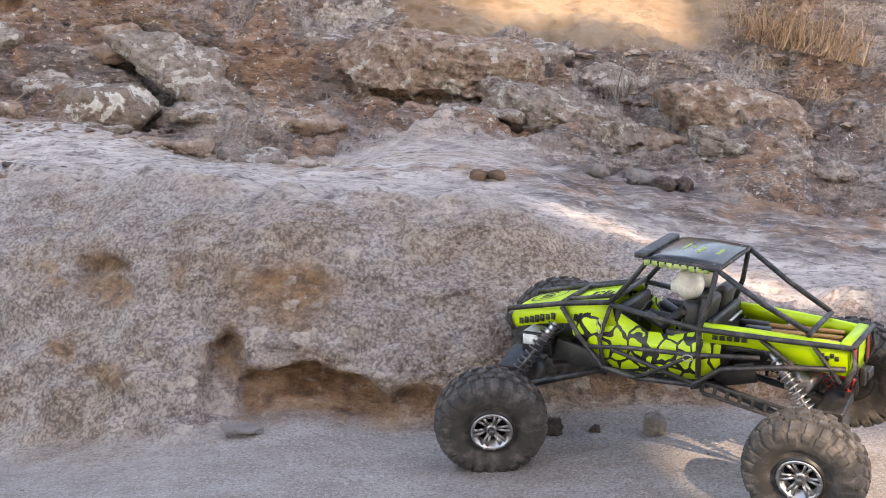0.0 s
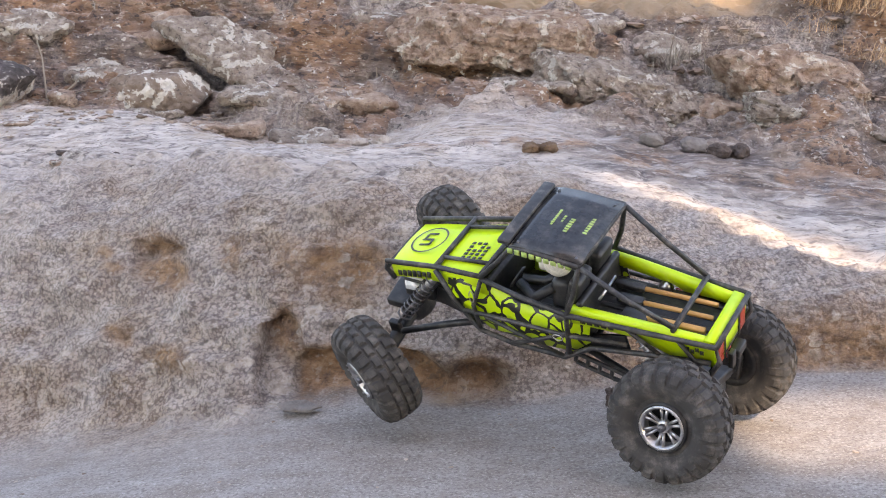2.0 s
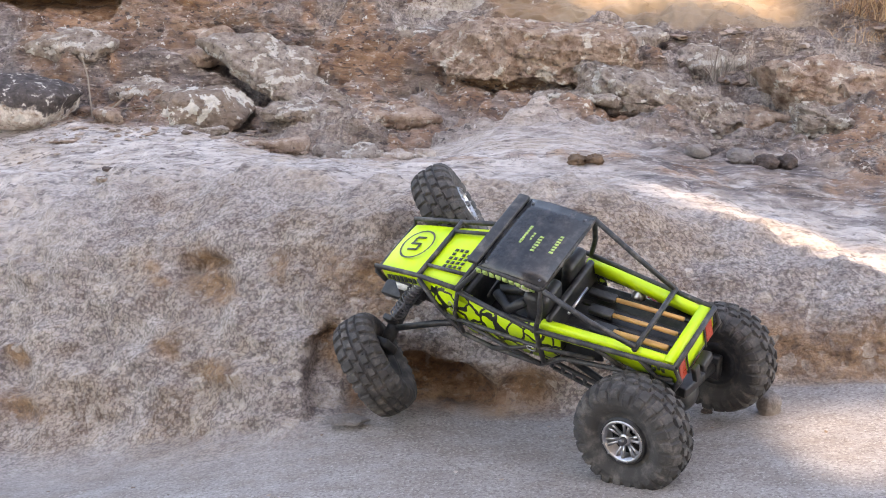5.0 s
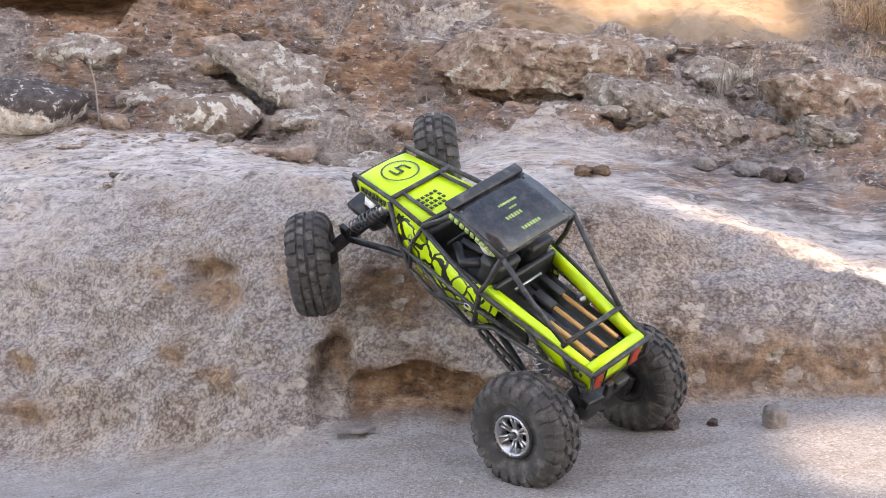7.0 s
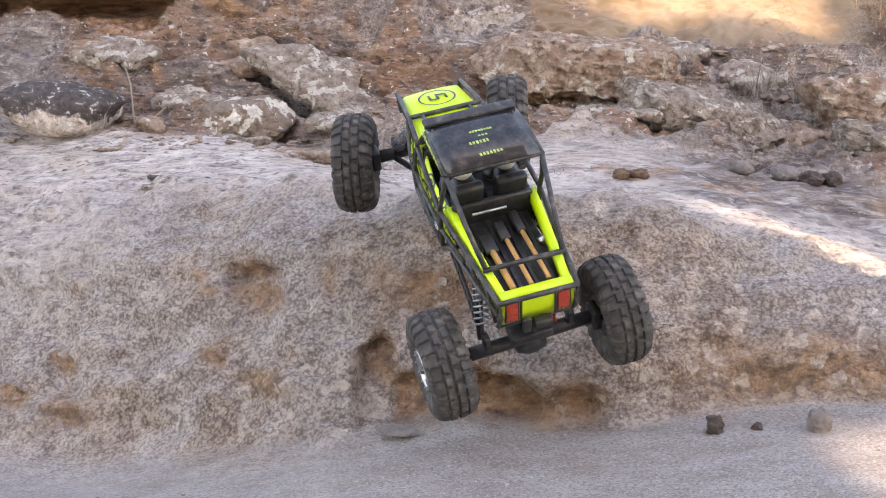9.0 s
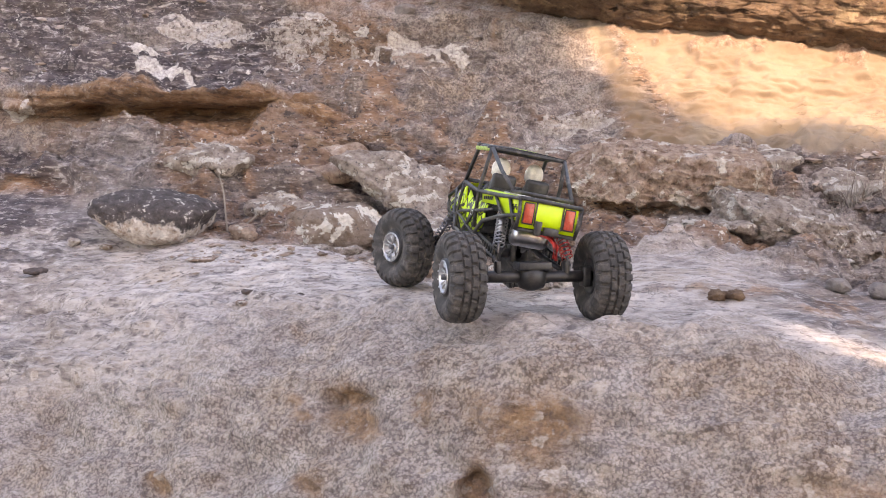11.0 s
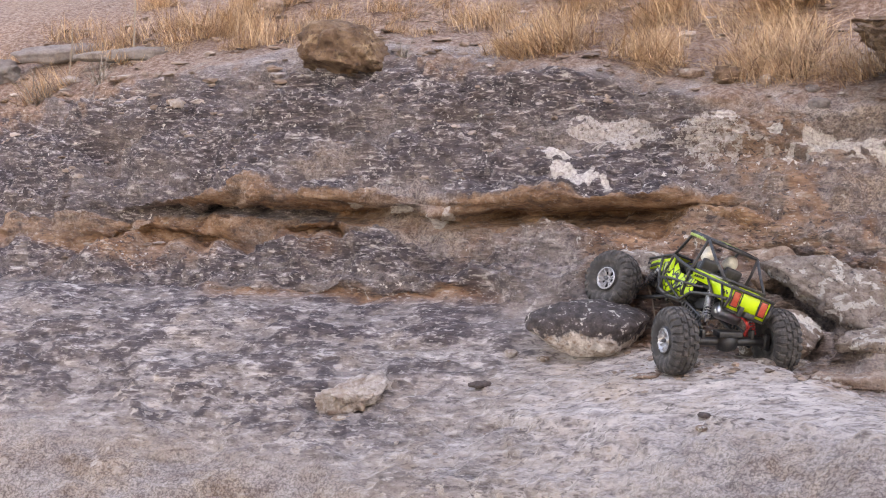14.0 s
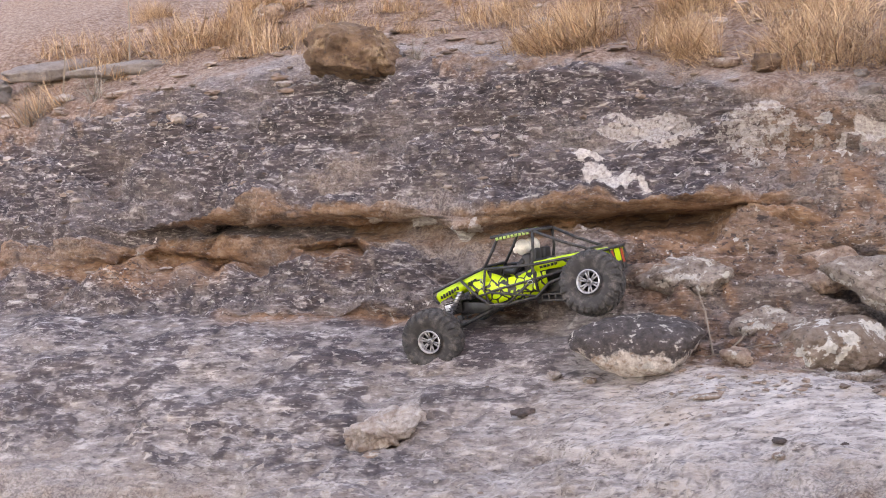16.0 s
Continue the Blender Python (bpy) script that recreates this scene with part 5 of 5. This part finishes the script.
    # side panels
    for s in (1, -1):
        rows = []
        for x, low, high in ((0.07, 0.068, 0.092), (0.045, 0.052, 0.098), (0.02, 0.036, 0.103), (-0.02, 0.033, 0.082), (-0.05, 0.033, 0.082), (-0.083, 0.035, 0.09), (-0.105, 0.055, 0.086)):
            rows.append([(x, s * (0.0515 + 0.003 * math.sin(1.6 * k)), low + (high - low) * k / 3) for k in range(4)])
        thick(part("side_panel", sheet(bmesh.new(), rows), GRAPHIC, crawler, "green side panel with black line print"), 0.0014)
        # bed side with rounded top
        rows = []
        for x, w, z in ((-0.086, 0.057, 0.1), (-0.12, 0.0545, 0.099), (-0.16, 0.051, 0.097), (-0.2, 0.0475, 0.0945), (-0.243, 0.0435, 0.091)):
            rows.append([(x, s * (w - 0.002), z - 0.02 - (0.014 if x < -0.19 else 0)), (x, s * w, z - 0.008), (x, s * (w - 0.001), z - 0.001), (x, s * (w - 0.004), z + 0.001), (x, s * (w - 0.010), z), (x, s * (w - 0.011), z - 0.012)])
        thick(part("bed_side", sheet(bmesh.new(), rows), GREEN, crawler), 0.0014)
        bm = bmesh.new()
        for k in range(5):
            block(bm, (-0.1 - 0.008 * k, s * (0.0568 - 0.0005 * k), 0.087), (0.006, 0.0006, 0.005), 0)
        part("side_print", bm, INK, crawler)
        bm = bmesh.new()
        for k in range(4):
            block(bm, (-0.215 - 0.005 * k, s * (0.0468 - 0.0006 * k), 0.079 - 0.003 * (k % 2)), (0.004, 0.0006, 0.005), 0)
        part("side_print", bm, INK, crawler)
    # tail panel, lamps, plate
    bm = bmesh.new()
    sheet(bm, [[(-0.243, y, 0.092), (-0.2455, y, 0.086), (-0.2445, y, 0.066), (-0.241, y, 0.05)] for y in (-0.043, -0.02, 0.0, 0.02, 0.043)])
    sheet(bm, [[(-0.243, y, 0.0925), (-0.232, y, 0.0935)] for y in (-0.043, 0.0, 0.043)])
    tail = thick(part("tail_panel", bm, GREEN, crawler, "yellow-green tail panel"), 0.0014)
    for s in (1, -1):
        bm = block(bmesh.new(), (-0.2452, s * 0.031, 0.071), (0.0025, 0.014, 0.028), 0.001)
        part("tail_lamp", bm, LAMPRED, tail, "red tail lamp with dark surround")
        bm = block(bmesh.new(), (-0.2446, s * 0.031, 0.071), (0.002, 0.0175, 0.032), 0.001)
        part("lamp_surround", bm, BLACK, tail)
        bm = block(bmesh.new(), (-0.2462, s * 0.0205, 0.071), (0.0015, 0.0025, 0.034), 0.0005)
        part("tail_strip", bm, BLACK, tail)
    bm = block(bmesh.new(), (-0.251, -0.004, 0.05), (0.012, 0.022, 0.011), 0.002)
    block(bm, (-0.252, 0.016, 0.052), (0.006, 0.01, 0.02), 0.001)
    part("rear_bumper", bm, BLACK, crawler)

    # roof sheet with visor, prints and bolts
    rows = [[(x, y, z + 0.0035 - 0.6 * y * y) for y in (-0.057, -0.04, -0.02, 0.0, 0.02, 0.04, 0.057)] for x, z in ((-0.015, 0.166), (-0.03, 0.1685), (-0.06, 0.1685), (-0.103, 0.1645))]
    roof = thick(part("roof_panel", sheet(bmesh.new(), rows), ROOF, crawler, "glossy black roof sheet"), 0.0016)
    bm = block(bmesh.new(), (-0.012, 0, 0.1705), (0.014, 0.114, 0.006), 0.002)
    part("visor", bm, CAGE, roof)
    bm = bmesh.new()
    rng = random.Random(9)
    for row, (x, count, size) in enumerate(((-0.047, 8, 0.0035), (-0.056, 3, 0.003), (-0.066, 6, 0.006), (-0.086, 7, 0.0055))):
        for k in range(count):
            y = (k - count / 2 + 0.5) * (0.0042 if row else 0.0036) + (0.006 if row == 2 else -0.002)
            block(bm, (x, y, 0.1722 - 0.6 * y * y - 0.1 * max(0, -0.06 - x)), (size * rng.uniform(0.7, 1), 0.0026, 0.0006), 0)
    part("roof_print", bm, PRINT, roof, "pale green print bars")
    bm = bmesh.new()
    for k in range(9):
        block(bm, (-0.022 - 0.0085 * k, 0.0605, 0.1645 - 0.0004 * k), (0.006, 0.0014, 0.006), 0)
    part("edge_print", bm, PRINT, roof, "row of green print bars")
    for x, y in ((-0.027, 0.05), (-0.027, -0.05), (-0.095, 0.05), (-0.095, -0.05)):
        bm = block(bmesh.new(), (x, y, 0.1702 - 0.1 * max(0, -0.06 - x)), (0.003, 0.003, 0.002), 0.0006)
        part("roof_bolt", bm, STEEL, roof)

    # tub, seats, bed and tools
    bm = bmesh.new()
    block(bm, (-0.035, 0, 0.042), (0.12, 0.1, 0.012), 0.003)
    block(bm, (0.018, 0, 0.078), (0.012, 0.1, 0.055), 0.004)
    block(bm, (-0.093, 0, 0.075), (0.008, 0.1, 0.06), 0.003)
    part("tub", bm, BLACK, crawler)
    for s in (1, -1):
        bm = bmesh.new()
        block(bm, (-0.05, s * 0.027, 0.058), (0.045, 0.038, 0.014), 0.004)
        block(bm, (-0.08, s * 0.027, 0.095), (0.014, 0.038, 0.066), 0.005, Matrix.Rotation(radians(-12), 4, "Y"))
        block(bm, (-0.06, s * 0.045, 0.075), (0.04, 0.006, 0.025), 0.002)
        part("seat", bm, BLACK, crawler)
        bm = bmesh.new()
        bmesh.ops.create_uvsphere(bm, u_segments=16, v_segments=12, radius=1, matrix=Matrix.Translation((-0.06, s * 0.027, 0.136)) @ Matrix.Diagonal((0.017, 0.0145, 0.0175, 1)))
        block(bm, (-0.046, s * 0.027, 0.133), (0.012, 0.02, 0.014), 0.004)
        doll = part("driver_doll", bm, HELMET, crawler, "small doll with cream helmet")
        bm = bmesh.new()
        block(bm, (-0.068, s * 0.027, 0.096), (0.026, 0.032, 0.05), 0.008)
        tube(bm, [(-0.06, s * 0.04, 0.11), (-0.035, s * 0.042, 0.09), (-0.012, s * 0.03, 0.096)], 0.006, 8)
        tube(bm, [(-0.06, s * 0.014, 0.11), (-0.035, s * 0.012, 0.09), (-0.012, s * 0.024, 0.096)], 0.006, 8)
        part("doll_suit", bm, BLACK, crawler)
    bm = bmesh.new()
    revolve(bm, [(0.012, -0.002), (0.0145, 0.0), (0.012, 0.002)], 24, "z", True)
    bm.transform(Matrix.Translation((-0.008, 0.027, 0.1)) @ Matrix.Rotation(radians(60), 4, "Y"))
    part("steering_wheel", bm, BLACK, crawler)
    bm = block(bmesh.new(), (-0.165, 0, 0.073), (0.15, 0.086, 0.006), 0.002)
    for k in range(4):
        block(bm, (-0.165, -0.03 + 0.02 * k, 0.077), (0.13, 0.006, 0.004), 0.001)
    part("bed_floor", bm, BLACK, crawler)
    for y, start, end, head in ((0.024, -0.165, -0.225, (0.03, 0.016, 0.006)), (0.002, -0.15, -0.225, (0.03, 0.012, 0.008)), (-0.02, -0.14, -0.222, (0.035, 0.01, 0.008))):
        bm = tube(bmesh.new(), [(start + 0.005, y, 0.0852), (0.5 * (start + end), y - 0.001, 0.0862), (end, y - 0.002, 0.0862)], 0.0028 if y < 0.02 else 0.0038, 10)
        tool = part("toy_tool", bm, WOOD, crawler, "toy tool with orange wooden handle")
        bm = block(bmesh.new(), (start + 0.018, y, 0.0852), head, 0.002)
        part("tool_head", bm, BLACK, tool)
    bm = tube(bmesh.new(), [(-0.108, -0.012, 0.1), (-0.108, 0.03, 0.1)], 0.0018, 8)
    part("tool_bar", bm, CHROME, crawler)

    # front servo box, chassis plates, links, driveshaft
    bm = block(bmesh.new(), (0.125, 0.012, 0.046), (0.04, 0.042, 0.026), 0.003)
    block(bm, (0.1, 0.0, 0.04), (0.03, 0.05, 0.03), 0.004)
    servo = part("servo_box", bm, BLACK, crawler)
    bm = block(bmesh.new(), (0.13, 0.018, 0.0594), (0.024, 0.026, 0.0008), 0)
    block(bm, (0.13, 0.0335, 0.05), (0.024, 0.0008, 0.012), 0)
    part("sticker", bm, WHITE, servo, "white sticker")
    bm = bmesh.new()
    block(bm, (-0.03, 0, 0.027), (0.13, 0.07, 0.006), 0.002)
    for s in (1, -1):
        block(bm, (-0.1, s * 0.028, 0.035), (0.08, 0.005, 0.024), 0.002, Matrix.Rotation(radians(14), 4, "Y"))
        block(bm, (0.07, s * 0.026, 0.035), (0.07, 0.005, 0.024), 0.002, Matrix.Rotation(radians(-14), 4, "Y"))
    part("chassis", bm, BLACK, crawler)
    for s in (1, -1):
        # perforated trailing plate: two rails and the webs between its holes
        bm = bmesh.new()
        start, end = Vector((-0.085, s * 0.05, 0.026)), Vector((REAR_X + 0.03, s * 0.054, 0.008))
        ahead = (end - start).normalized()
        turn = ahead.to_track_quat("X", "Z").to_matrix().to_4x4()
        rail = (end - start).length
        for z in (0.0065, -0.0065):
            block(bm, start.lerp(end, 0.5) + Vector((0, 0, z)), (rail, 0.004, 0.004), 0.0006, turn)
        for k in range(8):
            block(bm, start.lerp(end, k / 7), (0.004, 0.004, 0.012), 0.0006, turn)
        part("trailing_plate", bm, BLACK, crawler, "black perforated trailing plate")
    for s in (1, -1):
        for x0, x1, z0 in ((0.03, FRONT_X - 0.01, 0.028), (-0.08, REAR_X + 0.01, 0.028)):
            bm = tube(bmesh.new(), [(x0, s * 0.03, z0), (0.5 * (x0 + x1), s * 0.04, 0.012), (x1, s * 0.056, -0.004)], 0.0042, 8)
            part("suspension_link", bm, BLACK, crawler)
    bm = tube(bmesh.new(), [(-0.19, -0.01, 0.045), (-0.215, -0.02, 0.042), (-0.228, -0.026, 0.03), (-0.222, -0.03, 0.012)], 0.003, 8)
    tube(bm, [(-0.19, -0.004, 0.045), (-0.22, -0.01, 0.045), (-0.235, -0.018, 0.035), (-0.228, -0.024, 0.014)], 0.003, 8)
    part("motor_wire", bm, RED, crawler, "red motor wires")
    bm = revolve(bmesh.new(), [(0.002, -0.028), (0.015, -0.026), (0.017, -0.02), (0.017, 0.02), (0.015, 0.026), (0.002, 0.028)], 20)
    bm.transform(Matrix.Translation((-0.185, 0.005, 0.04)))
    part("motor_can", bm, CHROME, crawler, "bright silver motor can")
    for s in (1, -1):
        make_shock(crawler, (0.088, s * 0.036, 0.088), (FRONT_X - 0.006, s * 0.055, 0.008), STEEL)
        make_shock(crawler, (-0.155, s * 0.04, 0.078), (REAR_X + 0.004, s * 0.056, 0.008), RED if s < 0 else CHROME)
        loop = [(-0.072 + 0.006 * math.cos(a), s * 0.0645, 0.062 + 0.0035 * math.sin(a)) for a in [2 * math.pi * k / 16 for k in range(16)]]
        part("body_clip", tube(bmesh.new(), loop, 0.0007, 5), CHROME, crawler)
        loop = [(0.034 + 0.003 * math.cos(a), s * 0.0615, 0.085 + 0.008 * math.sin(a)) for a in [2 * math.pi * k / 16 for k in range(16)]]
        part("body_clip", tube(bmesh.new(), loop, 0.0007, 5), CHROME, crawler)
    axles = [make_axle(crawler, "front_axle"), make_axle(crawler, "rear_axle")]
    wheels = [make_wheel(crawler, s) for s in (1, -1)]
    wheels += [copy_thing(wheels[0], Matrix()), copy_thing(wheels[1], Matrix())]
    return crawler, axles, wheels


CRAWLER, AXLES, WHEELS = make_crawler()


# ---------------------------------------------------------------- what moves
# seconds, place, turn (rx, ry, rz), front axle lift and tilt, rear axle lift and tilt, steering
DRIVE = [
    (0, 0.397, 1.591, 0.168, -2.3, 3.9, 148.8, -0.002, -16.0, -0.006, -11.9, 28),
    (0.5, 0.369, 1.582, 0.182, -10.1, 1.1, 147.8, 0.001, -21.9, -0.002, -3.4, 25),
    (1, 0.304, 1.598, 0.182, -13.5, -2.1, 152.7, -0.009, -12.4, 0.002, 7.1, 18),
    (1.5, 0.251, 1.579, 0.185, -19.1, -2.3, 149.6, -0.005, -11.4, -0.017, 15.8, 0),
    (2, 0.195, 1.611, 0.189, -24.7, -4.9, 149.2, -0.003, -12.1, -0.017, 22.0, -28),
    (2.5, 0.189, 1.619, 0.189, -25.5, -5.8, 148.9, -0.004, -13.4, -0.021, 22.3, -32),
    (3, 0.161, 1.660, 0.179, -28.9, -6.0, 147.1, 0.005, -19.2, -0.018, 24.8, -38),
    (3.5, 0.141, 1.673, 0.175, -33.4, -5.7, 145.2, 0.011, -23.6, -0.012, 27.7, -40),
    (4.5, 0.134, 1.680, 0.176, -33.8, -5.6, 145.2, 0.012, -22.8, -0.017, 25.3, -40),
    (6.8, 0.054, 1.725, 0.231, -20.5, -25.5, 142.7, -0.004, -14.1, -0.018, 17.2, -38),
    (7, 0.046, 1.735, 0.235, -20.3, -26.5, 141.0, 0.002, -16.2, -0.019, 16.1, -38),
    (7.6, 0.027, 1.747, 0.260, -17.2, -28.7, 131.6, 0.001, -3.9, -0.011, 3.3, -36),
    (8.2, 0.020, 1.763, 0.280, -17.9, -33.1, 123.2, 0.001, -4.8, -0.009, -0.8, -28),
    (10.3, -0.057, 2.067, 0.341, -2.4, -6.8, 103.5, -0.009, 3.8, -0.014, -8.6, -4),
    (11, -0.116, 2.292, 0.340, 11.4, 6.9, 109.2, 0.002, -7.0, -0.017, -9.9, 20),
    (11.5, -0.191, 2.424, 0.316, 21.9, 10.6, 114.9, 0.009, -17.0, -0.015, -18.7, 24),
    (12, -0.273, 2.570, 0.291, 25.6, 11.9, 121.6, 0.009, -11.5, -0.015, -16.9, 28),
    (12.5, -0.376, 2.655, 0.298, 22.5, 7.6, 125.6, 0.008, -15.0, -0.012, -11.0, 22),
    (13, -0.481, 2.762, 0.294, 17.1, 4.2, 124.3, 0.002, -12.9, -0.011, -3.9, 6),
    (13.5, -0.554, 2.870, 0.311, 25.0, -1.1, 120.5, 0.006, -9.0, -0.013, -14.0, 14),
    (14, -0.644, 2.955, 0.313, 24.9, -0.4, 121.3, 0.014, -0.5, -0.011, -18.8, 24),
    (14.5, -0.753, 3.030, 0.283, 16.9, 6.0, 129.5, 0.018, -12.0, -0.002, -14.5, 24),
    (15, -0.811, 3.050, 0.291, 20.6, 7.8, 141.0, 0.004, -2.0, 0.000, -6.6, 20),
    (15.5, -0.960, 3.100, 0.296, 22.5, 7.0, 165.1, 0.012, -16.8, 0.002, 7.5, 10),
    (16, -1.114, 3.102, 0.316, 5.5, 12.4, 173.0, 0.001, -4.0, 0.008, 13.0, 2),
]


def motions():
    """The crawler climbs the bank and crosses the boulder; its axles tilt, its wheels steer and roll."""
    walk(CRAWLER, [(t, pose(x, y, z, rx, ry, rz)) for t, x, y, z, rx, ry, rz, *_ in DRIVE])
    for n, (axle, along) in enumerate(zip(AXLES, (FRONT_X, REAR_X))):
        walk(axle, [(row[0], pose(along, 0, row[7 + 2 * n], row[8 + 2 * n], 0, 0)) for row in DRIVE])
    # distance rolled since the start
    rolled = [0.0]
    for a, b in zip(DRIVE, DRIVE[1:]):
        rolled.append(rolled[-1] + (Vector(b[1:4]) - Vector(a[1:4])).length * 1.1)
    seconds = [row[0] for row in DRIVE]
    table = np.array(DRIVE)
    times = sorted(set(seconds) | {round(0.2 * k, 1) for k in range(81)})
    for k, wheel in enumerate(WHEELS):
        front, side = k < 2, 1 if k % 2 == 0 else -1
        rows = []
        for t in times:
            lift, tilt = (np.interp(t, seconds, table[:, 7 + (0 if front else 2) + c]) for c in (0, 1))
            steer = np.interp(t, seconds, table[:, 11]) if front else 0.0
            spin = math.degrees(np.interp(t, seconds, rolled) / RADIUS)
            m = pose(FRONT_X if front else REAR_X, 0, lift, tilt, 0, 0) @ pose(0, side * TRACK, 0) @ pose(0, 0, 0, 0, 0, steer) @ pose(0, 0, 0, 0, spin, 0)
            rows.append((t, m))
        walk(wheel, rows)


motions()
